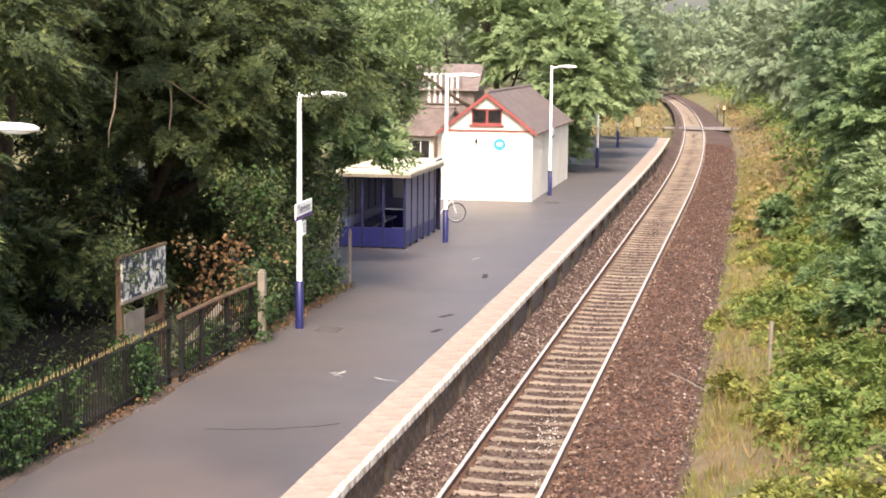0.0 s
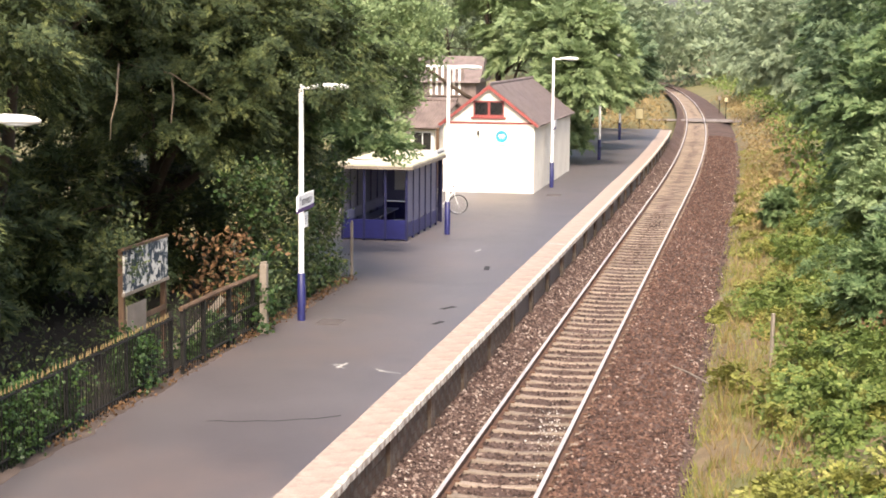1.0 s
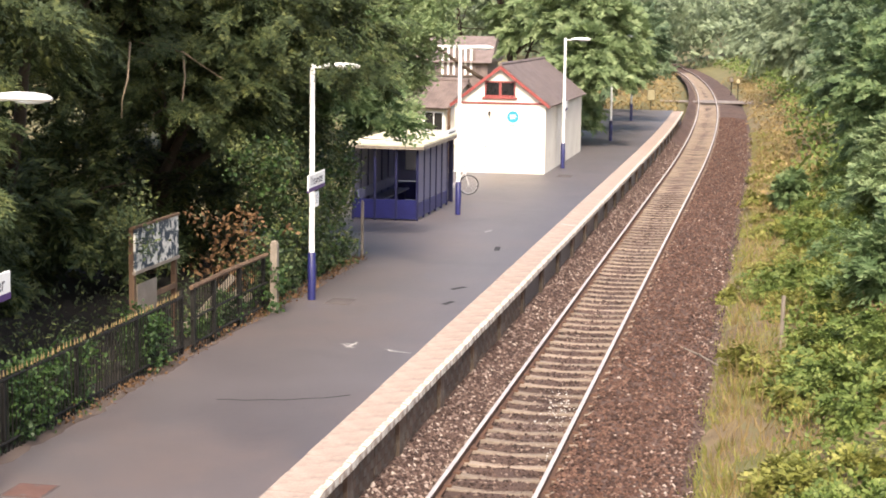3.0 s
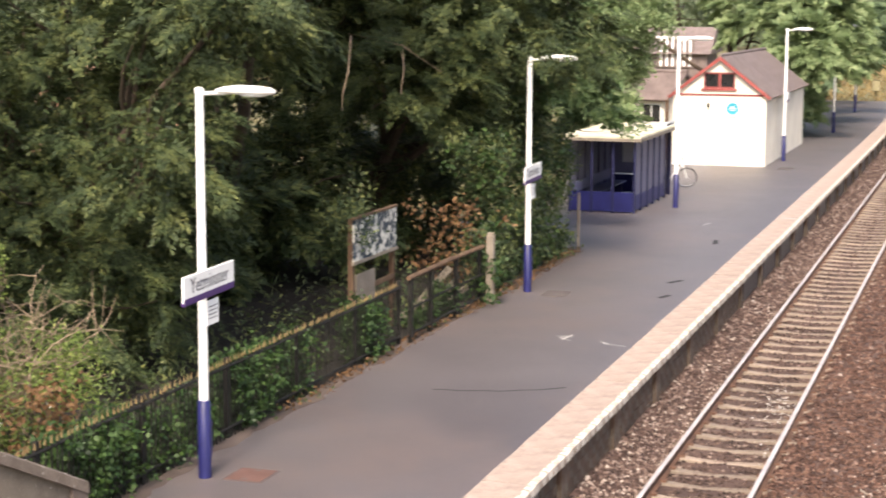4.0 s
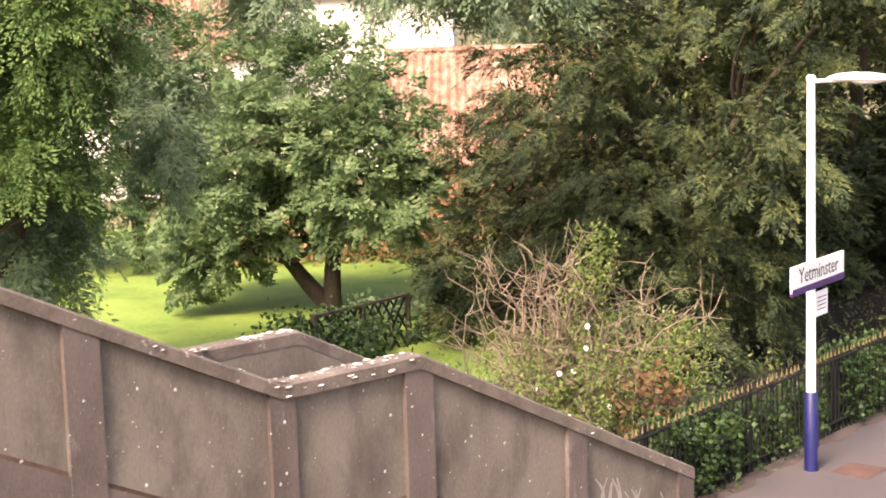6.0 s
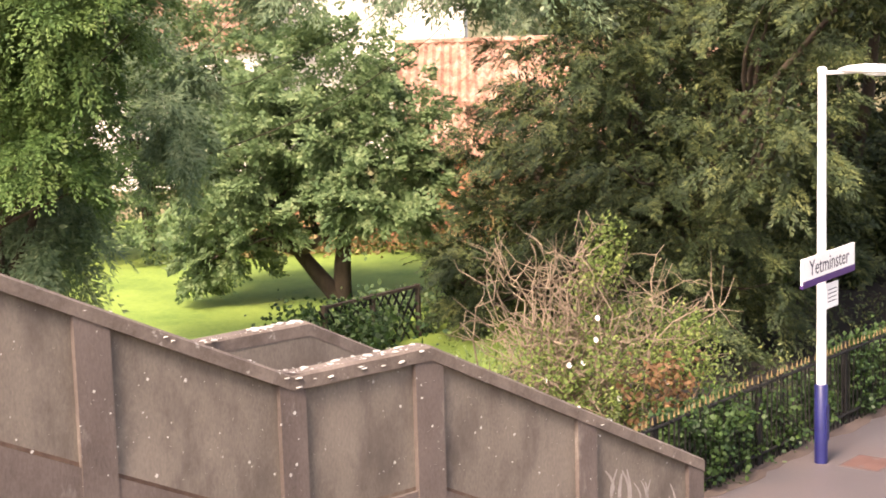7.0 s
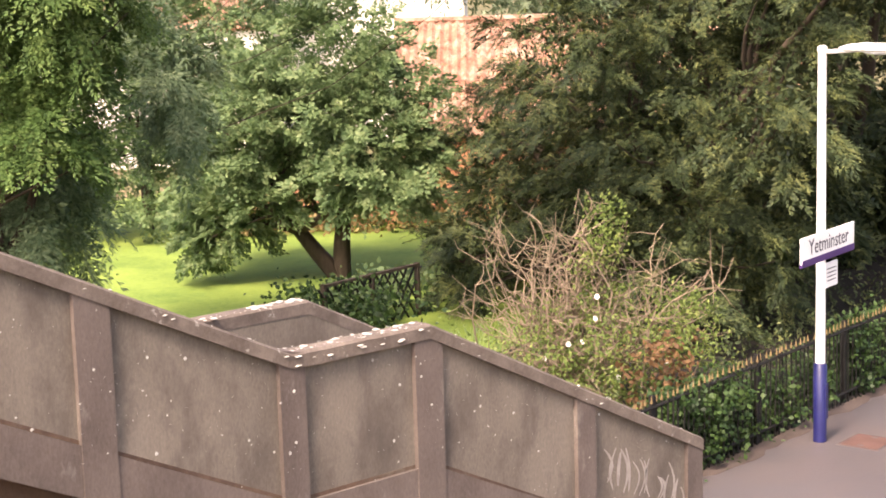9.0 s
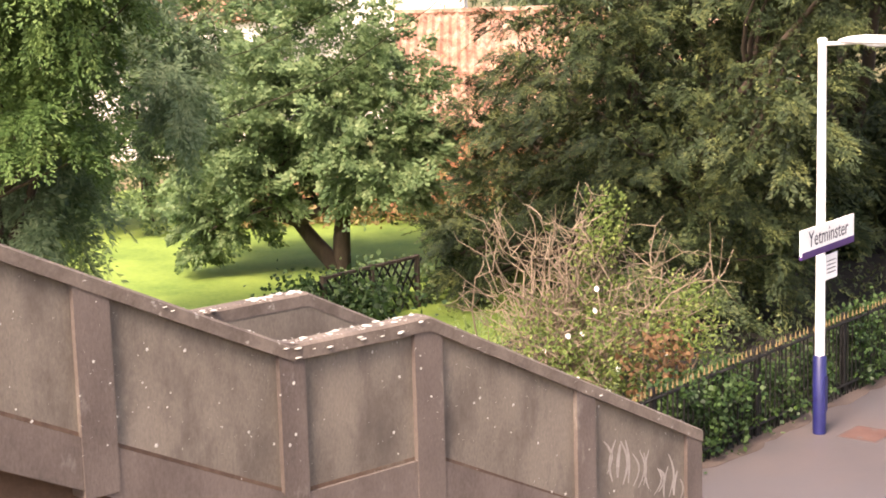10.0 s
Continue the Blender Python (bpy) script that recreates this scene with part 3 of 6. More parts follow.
def parapet(parent, x, face):
    """One side of the stair: backing wall, raised posts and bands, sloping cap."""
    t = 0.15
    cuts = [0.0, Y_PEAK, Y_DIP, -7.2, -9.0, Y_TOP, -12.5, -14.2]
    for ya, yb in zip(cuts, cuts[1:]):
        bm = bmesh.new()
        vs = [bm.verts.new((x + sx * t, y, z)) for sx in (-0.5, 0.5) for y, z in ((ya, low_at(ya - 1e-4)), (yb, low_at(yb + 1e-4)), (yb, top_at(yb) - 0.05), (ya, top_at(ya) - 0.05))]
        for q in ((0, 1, 2, 3), (7, 6, 5, 4), (0, 4, 5, 1), (1, 5, 6, 2), (2, 6, 7, 3), (3, 7, 4, 0)):
            bm.faces.new([vs[i] for i in q])
        part("wall_panel", bm, M_CONCRETE, parent)
    # posts, proud of the panels
    for y, w in ((-0.12, 0.24), (-1.75, 0.26), (Y_PEAK - 0.02, 0.32), (Y_DIP, 0.26), (-7.05, 0.30), (-8.8, 0.30), (Y_TOP, 0.3), (-12.5, 0.3)):
        bm = bmesh.new()
        a, b = min(y + w / 2, 0.0), y - w / 2
        lo = 0.88 if y > Y_DIP - 0.5 else low_at(y)
        add_box(bm, (min(x - face * 0.07, x + face * 0.122), b, lo), (max(x - face * 0.07, x + face * 0.122), a, 1))
        bm.verts.ensure_lookup_table()
        for v in bm.verts:
            if v.co.z == 1:
                v.co.z = top_at(v.co.y) - 0.012
        part("post", bm, M_CONCPOST, parent)
    # bands along the foot of the panels
    for ya, yb in ((0.0, Y_PEAK), (Y_PEAK, Y_DIP), (Y_DIP, -7.05), (-7.05, -8.8), (-8.8, Y_TOP), (Y_TOP, -14.2)):
        bm = bmesh.new()
        drop0, drop1 = 1.27, 1.68
        vs = [bm.verts.new((x + face * sx, y, max(z, 0.89))) for sx in (-0.07, 0.112) for y, z in
              ((ya, top_at(ya) - drop1), (yb, top_at(yb) - drop1), (yb, top_at(yb) - drop0), (ya, top_at(ya) - drop0))]
        for q in ((0, 1, 2, 3), (7, 6, 5, 4), (0, 4, 5, 1), (1, 5, 6, 2), (2, 6, 7, 3), (3, 7, 4, 0)):
            bm.faces.new([vs[i] for i in q])
        part("lower_band", bm, M_CONCPOST, parent)
        # thin dark strip that paints the shadow line below each panel
        bm = bmesh.new()
        vs = [bm.verts.new((x + face * e, y, max(z, 0.89))) for e in (0.06, 0.079) for y, z in
              ((ya, top_at(ya) - 1.272), (yb, top_at(yb) - 1.272), (yb, top_at(yb) - 1.235), (ya, top_at(ya) - 1.235))]
        for q in ((0, 1, 2, 3), (7, 6, 5, 4), (0, 4, 5, 1), (1, 5, 6, 2), (2, 6, 7, 3), (3, 7, 4, 0)):
            bm.faces.new([vs[i] for i in q])
        part("dirty_joint", bm, M_BRICKDARK, parent, "dark strip painting the shadow line under the panel")
    # sloping cap
    for ya, yb in zip([p[0] for p in LINE], [p[0] for p in LINE[1:]]):
        bm = bmesh.new()
        (wi, wo), n = ((0.08, 0.135) if face > 0 else (0.135, 0.08)), 8
        rows = []
        for i in range(n + 1):
            y = ya + (yb - ya) * i / n
            z = top_at(min(max(y, -14.19), 0.0))
            j = 0.006 * noise.noise((y * 3, x, 0))
            rows.append([bm.verts.new((x + a, y, z + b + j)) for a, b in ((-wi, -0.13), (wo, -0.13), (wo, -0.02), (wo - 0.025, 0.0), (-wi + 0.025, 0.0), (-wi, -0.02))])
        for a, b in zip(rows, rows[1:]):
            for k in range(6):
                bm.faces.new((a[k], a[(k + 1) % 6], b[(k + 1) % 6], b[k]))
        bm.faces.new(rows[0]), bm.faces.new(rows[-1])
        part("cap", bm, M_CAP, parent, "lichen-spotted concrete coping")
    # lichen spots on the face
    r = np.random.default_rng(int(50 + x * 10))
    bm = bmesh.new()
    for _ in range(420):
        y = r.uniform(-9.5, -0.3)
        z = top_at(y) - 0.18 - 1.25 * r.random() ** 1.3
        s = 0.003 + 0.017 * r.random() ** 7
        on = x + face * 0.076
        for py, pw in ((-0.12, 0.24), (-1.75, 0.26), (Y_PEAK - 0.02, 0.32), (Y_DIP, 0.26), (-7.05, 0.30), (-8.8, 0.30)):
            if abs(y - py) < pw / 2 + 0.03:
                on = x + face * 0.123
        c = [bm.verts.new((on + face * 0.003, y + s * math.cos(a) * r.uniform(0.7, 1.2), z + s * math.sin(a) * r.uniform(0.7, 1.2))) for a in (k * math.pi / 3 for k in range(6))]
        tip = bm.verts.new((on + face * (0.003 + s * 0.3), y, z))
        for k in range(6):
            bm.faces.new((c[k], c[(k + 1) % 6], tip))
    tagged(part("lichen", bm, M_LICHEN, parent, "white lichen spots"), kind="stuff")
    # lumps of lichen along the cap
    bm = bmesh.new()
    for _ in range(190):
        y = r.uniform(-8.0, -0.1)
        if r.random() < 0.45:
            y = r.uniform(Y_DIP, Y_PEAK)
        s = (0.006 + 0.034 * r.random() ** 3) if Y_DIP < y < Y_PEAK else 0.005 + 0.024 * r.random() ** 3
        c = Vector((x + r.uniform(-0.09, 0.11), y, top_at(y) + 0.004))
        if r.random() < 0.35:
            c = Vector((x + face * 0.128, y, top_at(y) - r.uniform(0.02, 0.11)))
        ico = bmesh.ops.create_icosphere(bm, subdivisions=1, radius=s)["verts"]
        for v in ico:
            v.co = c + Vector((v.co.x, v.co.y * r.uniform(0.8, 1.5), v.co.z * 0.25))
    tagged(part("lichen_crust", bm, M_LICHEN, parent, "crusty white lichen"), kind="stuff")


stair = thing("footbridge_stair", "weathered concrete footbridge stair with panelled parapets and lichen", "staircase", STAIR)
W_STAIR = 1.78
parapet(stair, -0.12, 1)
parapet(stair, -W_STAIR, -1)
# steps and landing between the parapets
tread = boxes(((-W_STAIR + 0.1, -0.30, -0.16), (-0.1, 0.0, 0.0)), bev=0.01)
tread_me = mesh_of(tread, "tread", M_CONCRETE)
for i in range(11):
    piece("tread", tread_me, stair, pose(0, -0.35 - 0.30 * i, PLAT + 0.17 * (i + 1)))
part("landing", boxes(((-W_STAIR + 0.1, Y_DIP - 0.2, 2.60), (-0.1, Y_PEAK, 2.78))), M_CONCRETE, stair)
for i in range(15):
    piece("tread", tread_me, stair, pose(0, Y_DIP - 0.2 - 0.345 * i, 2.78 + 0.167 * (i + 1)))
part("upper_landing", boxes(((-W_STAIR + 0.1, -14.2, 5.13), (-0.1, Y_TOP + 0.2, 5.30))), M_CONCRETE, stair)
# added dark block in place of the shade in the open void below
part("under_wall", prism([(Y_TOP, 0.5), (Y_DIP + 0.3, 0.5), (Y_DIP + 0.3, 2.4), (Y_DIP, 2.4), (Y_TOP, 4.9)], 0.25, W_STAIR - 0.2, pose(0, 0, 0, 0, 0, 90)), M_BRICKDARK, stair, "dark fill for the shaded void under the stair")
# a faint scrawl of chalky strokes on the last panel
bm = bmesh.new()
r = np.random.default_rng(4)
for k in range(15):
    y, z, h = -1.42 + 0.078 * k, 1.88 - 0.034 * k + r.uniform(-0.04, 0.06), r.uniform(0.22, 0.46)
    bow, lean, w = r.uniform(-0.10, 0.10), r.uniform(-0.05, 0.07), r.uniform(0.014, 0.034)
    line = [(y + lean * q + bow * math.sin(math.pi * q), z + h * q) for q in (0, 0.2, 0.4, 0.6, 0.8, 1.0)]
    edge_a, edge_b = ([bm.verts.new((-0.12 + 0.079, p + e * w * (0.5 + math.sin(math.pi * (i + 0.5) / 6)), q)) for i, (p, q) in enumerate(line)] for e in (-0.5, 0.5))
    for i in range(5):
        bm.faces.new((edge_a[i], edge_a[i + 1], edge_b[i + 1], edge_b[i]))
tagged(part("scrawl", bm, M_SCRAWL, stair, "faded chalky scribble, unreadable"), kind="stuff")

bridge = thing("footbridge_deck", "concrete footbridge deck with low parapets over the track", "footbridge", pose(0, 0, 0, 0, 0, -13.2))
part("deck", boxes(((-11.5, -2.35, 5.05), (9.0, -0.3, 5.30)), bev=0.02), M_CONCRETE, bridge)
part("front_parapet", boxes(((-9.0, -0.34, 5.0), (9.0, -0.22, 6.3)), bev=0.015), M_CONCRETE, bridge)
part("rear_parapet", boxes(((-11.5, -2.45, 5.0), (9.0, -2.33, 6.4)), bev=0.015), M_CONCRETE, bridge)
for x in (-5.2, 5.5):
    part("pier", boxes(((x - 0.25, -2.0, -0.6), (x + 0.25, -0.6, 5.06)), bev=0.02), M_CONCRETE, bridge)


# ---- lamp posts ----
def text_mesh(words, size):
    cu = bpy.data.curves.new("words", "FONT")
    cu.body, cu.size, cu.align_x, cu.align_y, cu.extrude, cu.resolution_u = words, size, "CENTER", "CENTER", 0.001, 2
    ob = new("words", cu)
    me = bpy.data.meshes.new_from_object(ob.evaluated_get(bpy.context.evaluated_depsgraph_get()))
    bpy.data.objects.remove(ob)
    me.materials.append(M_INK)
    return me


NAME = text_mesh("Yetminster", 0.27)


def lamp_post(y_place, x_place, rz, height=4.95, sign=1.6, letters=True, plate=True, label="white lamp post with a dark blue base"):
    """Local x points to the track, local y along it."""
    t = thing("lamp_post", label, "lamp post", pose(x_place, y_place, PLAT, 0, 0, rz), "platform lamp posts")
    part("base_sleeve", tube([(0, 0, -0.03), (0, 0, 1.0), (0, 0, 1.02)], [0.085, 0.085, 0.06], 14), M_BLUE, t, "dark blue painted base", True)
    part("base_door", boxes(((0.078, -0.04, 0.3), (0.093, 0.04, 0.75)), bev=0.003), M_BLUE, t)
    part("column", tube([(0, 0, 1.0), (0, 0, height)], [0.062, 0.052], 14), M_WHITE, t, "white column", True)
    part("column_cap", tube([(0, 0, height - 0.02), (0, 0, height + 0.03), (0, 0, height + 0.05)], [0.06, 0.06, 0.03], 12), M_WHITE, t)
    part("bracket_arm", tube([(0, 0, height - 0.03), (0.25, 0, height - 0.02), (0.5, 0, height)], 0.026, 8), M_WHITE, t, "", True)
    # lantern: a flat-bellied hood
    bm = bmesh.new()
    rows = []
    for x, w, up, dn in ((0.22, 0.03, 0.02, 0.02), (0.34, 0.07, 0.055, 0.03), (0.55, 0.115, 0.075, 0.045), (0.78, 0.125, 0.07, 0.05), (0.93, 0.10, 0.05, 0.045), (1.0, 0.05, 0.02, 0.03)):
        rows.append([bm.verts.new((x, w * math.cos(a), height + 0.01 + (up if math.sin(a) > 0 else dn) * math.sin(a))) for a in (2 * math.pi * k / 12 for k in range(12))])
    for a, b in zip(rows, rows[1:]):
        for k in range(12):
            bm.faces.new((a[k], a[(k + 1) % 12], b[(k + 1) % 12], b[k]))
    bm.faces.new(rows[0]), bm.faces.new(rows[-1])
    head = part("lantern", bm, M_WHITE, t, "white street lantern head", True)
    lens = bmesh.new()
    bmesh.ops.create_uvsphere(lens, u_segments=12, v_segments=6, radius=1.0, matrix=Matrix.Translation((0.72, 0, height - 0.03)) @ Matrix.Diagonal((0.2, 0.09, 0.035, 1)))
    part("lens", lens, M_LENS, head, "frosted lens", True)
    if sign:
        s = part("name_board", boxes(((0.075, -sign / 2, 2.40), (0.105, sign / 2, 2.72)), bev=0.006), M_WHITE, t, "white station name board")
        part("colour_band", boxes(((0.104, -sign / 2 + 0.005, 2.395), (0.110, sign / 2 - 0.005, 2.445)), bev=0.001), M_PURPLE, s, "purple band")
        part("lower_frame", boxes(((0.07, -sign / 2, 2.36), (0.108, sign / 2, 2.396)), bev=0.003), M_PURPLE, s)
        if letters:
            ob = new("lettering", NAME)
            ob.parent, ob.matrix_basis = s, pose(0.1075, 0.0, 2.575, 90, 0, 90)
            tagged(ob, "dark station name lettering")
        part("clamp", boxes(((0.0, -0.07, 2.5), (0.076, 0.07, 2.54))), M_WHITE, t)
        part("clamp", boxes(((0.0, -0.07, 2.62), (0.076, 0.07, 2.66))), M_WHITE, t)
    if plate:
        pl = part("notice_plate", boxes(((0.055, -0.02, 1.98), (0.07, 0.36, 2.30)), bev=0.004), M_WHITE, t, "small white notice plate")
        part("notice_lines", boxes(*[((0.0705, 0.03, z), (0.072, 0.30, z + 0.012)) for z in (2.06, 2.11, 2.16, 2.21)]), M_INK, pl)
    return t


LAMPS = [(-4.92, 20.80), (-1.39, 35.70), (2.46, 51.70), (7.48, 68.40), (11.60, 84.40), (15.20, 101.8)]
for i, (x, y) in enumerate(LAMPS):
    lamp_post(y, x, turn(y) + 3, 4.95 if i < 2 else (5.1 if i == 2 else 5.2), 1.6 if i in (0, 1) else (1.4 if i == 3 else 0), i in (0, 1), i in (0, 1, 3),
              "white lamp post with a dark blue base and station name board" if i in (0, 1, 3) else "white lamp post with a dark blue base on the platform")

# ---- fence along the back of the platform ----
FENCE_O = -6.17
fence = thing("railing_fence", "black iron railing with rusty pointed tips, overgrown with ivy", "fence", None)
bm = bmesh.new()
add_tube(bm, [(0, 0, 0.0), (0, 0, 1.10)], 0.012, 5)
bmesh.ops.create_cone(bm, cap_ends=True, segments=5, radius1=0.017, radius2=0.0, depth=0.10, matrix=Matrix.Translation((0, 0, 1.15)))
for f in bm.faces:
    f.material_index = 1 if f.calc_center_median().z > 1.09 else 0
picket_me = mesh_of(bm, "picket", [M_IRON, M_RUST])
y = 14.0
while y < 28.2:
    piece("picket", picket_me, fence, along(y, FENCE_O, PLAT - 0.02, random.uniform(-4, 4)) @ pose(0, 0, 0, random.uniform(-1, 1), random.uniform(-1, 1), 0))
    y += 0.115
for z in (0.15, 1.03):
    p0, p1 = at(13.9, FENCE_O, PLAT + z), at(28.3, FENCE_O, PLAT + z)
    part("rail_bar", tube([p0, p1], 0.02, 6), M_IRON, fence)
post_me = mesh_of(boxes(((-0.03, -0.03, -0.05), (0.03, 0.03, 1.16)), bev=0.005), "post", M_IRON)
for y in (14.0, 16.6, 19.0, 21.4, 23.8, 26.2, 28.3):
    piece("post", post_me, fence, along(y, FENCE_O - 0.03, PLAT))
fence_b = thing("timber_rail_fence", "low dark fence with a brown top rail and thin uprights", "fence", None)
tall_me = mesh_of(boxes(((-0.04, -0.04, -0.05), (0.04, 0.04, 1.20)), bev=0.006), "post", M_IRON)
for y in (28.5, 29.6, 31.1, 32.6):
    piece("post", tall_me, fence_b, along(y, -6.05, PLAT))
for z, w in ((1.19, 0.045), (0.62, 0.02), (0.16, 0.02)):
    part("top_rail" if z > 1 else "wire_rail", tube([at(28.4, -6.05, PLAT + z), at(30.6, -6.04, PLAT + z + 0.015), at(32.7, -6.0, PLAT + z)], w, 6), M_WOOD if z > 1 else M_IRON, fence_b)
thin_me = mesh_of(tube([(0, 0, 0.0), (0, 0, 1.17)], 0.009, 5), "upright", M_IRON)
y = 28.7
while y < 32.6:
    piece("upright", thin_me, fence_b, along(y, -6.05, PLAT))
    y += 0.14
for x, y, h, label in ((-2.08, 34.1, 1.42, "pale weathered concrete gate post by the ivy hedge"), (-0.38, 42.1, 1.40, "thin pale timber post at the end of the hedge")):
    w = 0.075 if x < -1 else 0.035
    gp = part("gate_post", boxes(((-w, -w, -0.05), (w, w, h)), ((-w * 0.8, -w * 0.8, h - 0.01), (w * 0.8, w * 0.8, h + 0.05)), bev=0.015), M_POSTPALE)
    gp.matrix_basis = pose(x, y, PLAT, 0, 0, -13)
    tagged(gp, label, "post")

# notice board in the shade behind the fence
nb = thing("notice_board", "faded notice board on two brown timber posts behind the fence", "notice board", pose(-4.05, 30.6, 0.85, 0, 0, -13.2))
for y in (-1.05, 1.05):
    part("post", boxes(((-0.05, y - 0.045, -0.05), (0.05, y + 0.045, 2.34)), bev=0.008), M_WOOD, nb)
part("panel", boxes(((0.05, -1.12, 1.55), (0.085, 1.08, 2.32)), bev=0.006), M_BOARD, nb, "faded pale panel with leaf shadows painted on")
part("frame_bottom", boxes(((0.04, -1.16, 1.50), (0.10, 1.12, 1.56)), bev=0.006), M_POSTPALE, nb)
part("frame_top", boxes(((0.04, -1.16, 2.31), (0.10, 1.12, 2.36)), bev=0.006), M_WOOD, nb)
part("cross_rail", boxes(((0.02, -1.05, 0.95), (0.05, 1.05, 1.05)), bev=0.006), M_WOOD, nb)
part("leaning_panel", boxes(((0.03, -0.95, 0.35), (0.06, 0.0, 1.30)), bev=0.006), M_POSTPALE, nb, "grey weathered panel below the board")

for x, y, l, tilt, rz in ((-3.7, 32.4, 1.0, 22, 20), (-3.3, 33.3, 0.95, 40, -35), (-3.0, 33.7, 0.9, 18, 60), (-3.55, 33.8, 1.0, 48, 10)):
    bd = part("loose_board", boxes(((-0.07, -0.015, -0.05), (0.07, 0.015, l)), bev=0.004), M_POSTPALE)
    bd.matrix_basis = pose(x, y, 0.92, 0, 90 - tilt, rz)
    tagged(bd, "weathered loose board leaning behind the fence", "board", "loose boards")

# ---- manhole covers and marks on the platform ----
def cover(x, y, rz, w, l, material, label):
    t = thing("manhole_cover", label, "manhole cover", pose(x, y, PLAT + 0.001, 0, 0, rz), "platform covers")
    part("rim", boxes(((-w / 2, -l / 2, -0.02), (w / 2, l / 2, 0.004))), M_COVERGREY, t)
    part("plate", boxes(((-w / 2 + 0.03, -l / 2 + 0.03, -0.02), (w / 2 - 0.03, l / 2 - 0.03, 0.010)), bev=0.003), material, t)
    part("lifting_eyes", boxes(((-0.04, -l / 2 + 0.08, 0.0), (0.04, -l / 2 + 0.12, 0.013)), ((-0.04, l / 2 - 0.12, 0.0), (0.04, l / 2 - 0.08, 0.013))), M_COVERGREY, t)


cover(-4.35, 20.95, -13, 0.56, 0.62, M_COVER, "reddish rusty square manhole plate beside the lamp post")
cover(-0.77, 35.5, -13, 0.52, 0.75, M_COVERGREY, "dark iron manhole plate in the asphalt")
cover(7.2, 65.0, -13, 0.55, 0.9, M_COVERGREY, "grey iron manhole plate in front of the white hut")


def flat_strokes(name, label, strokes, material, z=PLAT + 0.004):
    bm = bmesh.new()
    for (x0, y0), (x1, y1), w in strokes:
        a, b = Vector((x0, y0, z)), Vector((x1, y1, z))
        s = (b - a).cross(Vector((0, 0, 1))).normalized() * w / 2
        bm.faces.new([bm.verts.new(p) for p in (a + s, a - s, b - s, b + s)])
    ob = part(name, bm, material)
    return tagged(ob, label, "marking")


M_CHALK = surface("thin_white_marking_paint", (0.30, 0.29, 0.27), (0.55, 0.54, 0.50), 6, 50, 0.85, 0.1)
M_DIRT = surface("brown_platform_dirt", (0.052, 0.038, 0.031), (0.100, 0.075, 0.062), 1.5, 30, 0.9, 0.3)
M_TAR = surface("dark_tar_seam", (0.018, 0.017, 0.017), (0.034, 0.032, 0.032), 5, 40, 0.8, 0.2)
flat_strokes("paint_mark", "small white paint arrow on the asphalt", [((-0.66, 30.8), (-0.34, 30.75), 0.03), ((-0.55, 30.45), (-0.35, 30.95), 0.04), ((-0.60, 30.7), (-0.40, 30.4), 0.03)], M_CHALK)
flat_strokes("paint_mark", "faint white paint dash on the asphalt", [((0.22, 30.2), (0.62, 29.95), 0.04), ((0.16, 30.35), (0.3, 30.2), 0.03)], M_CHALK)
flat_strokes("paint_mark", "faint white paint dash on the asphalt", [((3.05, 47.5), (3.25, 47.9), 0.08), ((5.4, 49.5), (5.8, 49.2), 0.06)], M_CHALK)
dirt = strip(lambda y: [(-6.24, PLAT + 0.004), (-6.12, PLAT + 0.005), (-5.93 + 0.16 * noise.noise((y * 0.9, 0, 0)) + 0.13 * noise.noise((y * 3.7, 0, 4)), PLAT + 0.0035)], [17 + 0.2 * i for i in range(120)])
tagged(part("dirt_strip", dirt, M_DIRT), "brown earthy dirt gathered along the back of the platform", "dirt", kind="stuff")
seam = [(-2.5 + 0.21 * i, 26.15 - 0.28 * math.sin(i / 10 * 2.4) + 0.055 * i + 0.03 * math.sin(i * 2.1)) for i in range(11)]
flat_strokes("tar_seam", "dark crooked crack line in the asphalt", [(a, b, 0.05) for a, b in zip(seam, seam[1:])], M_TAR)
for st in (((1.40, 35.2), (1.62, 35.6), 0.14), ((1.66, 37.2), (1.98, 37.6), 0.16), ((3.1, 43.6), (3.2, 44.4), 0.14)):
    flat_strokes("tar_patch", "dark stain patch on the asphalt", [st], M_TAR)

# ---- waiting shelter ----
SH_Y0, SH_O = 48.47, -6.3
sh = thing("waiting_shelter", "dark blue metal waiting shelter with scratched glazing and pale mossy roof", "shelter", along(SH_Y0, SH_O, PLAT))
SW, SL, SHH = 1.95, 5.5, 2.2          # local x runs back from the front, so negative
frame_me = mesh_of(boxes(((-0.035, -0.035, 0), (0.035, 0.035, SHH)), bev=0.006), "frame_post", M_NAVY)
spots = [(0, k * SL / 6) for k in range(7)] + [(-SW, k * SL / 6) for k in range(7)] + [(-SW * 0.33, 0), (-SW * 0.66, 0), (-SW * 0.5, SL)]
for x, y in spots:
    piece("frame_post", frame_me, sh, pose(x, y, 0))
part("roof", boxes(((-SW - 0.2, -0.22, SHH), (0.22, SL + 0.2, SHH + 0.10)), bev=0.03), M_ROOFMOSS, sh, "pale mossy roof")
part("fascia", boxes(((0.17, -0.23, SHH - 0.07), (0.225, SL + 0.21, SHH + 0.03)), ((-SW - 0.2, -0.235, SHH - 0.07), (0.22, -0.19, SHH + 0.02)), bev=0.004), M_POSTPALE, sh)
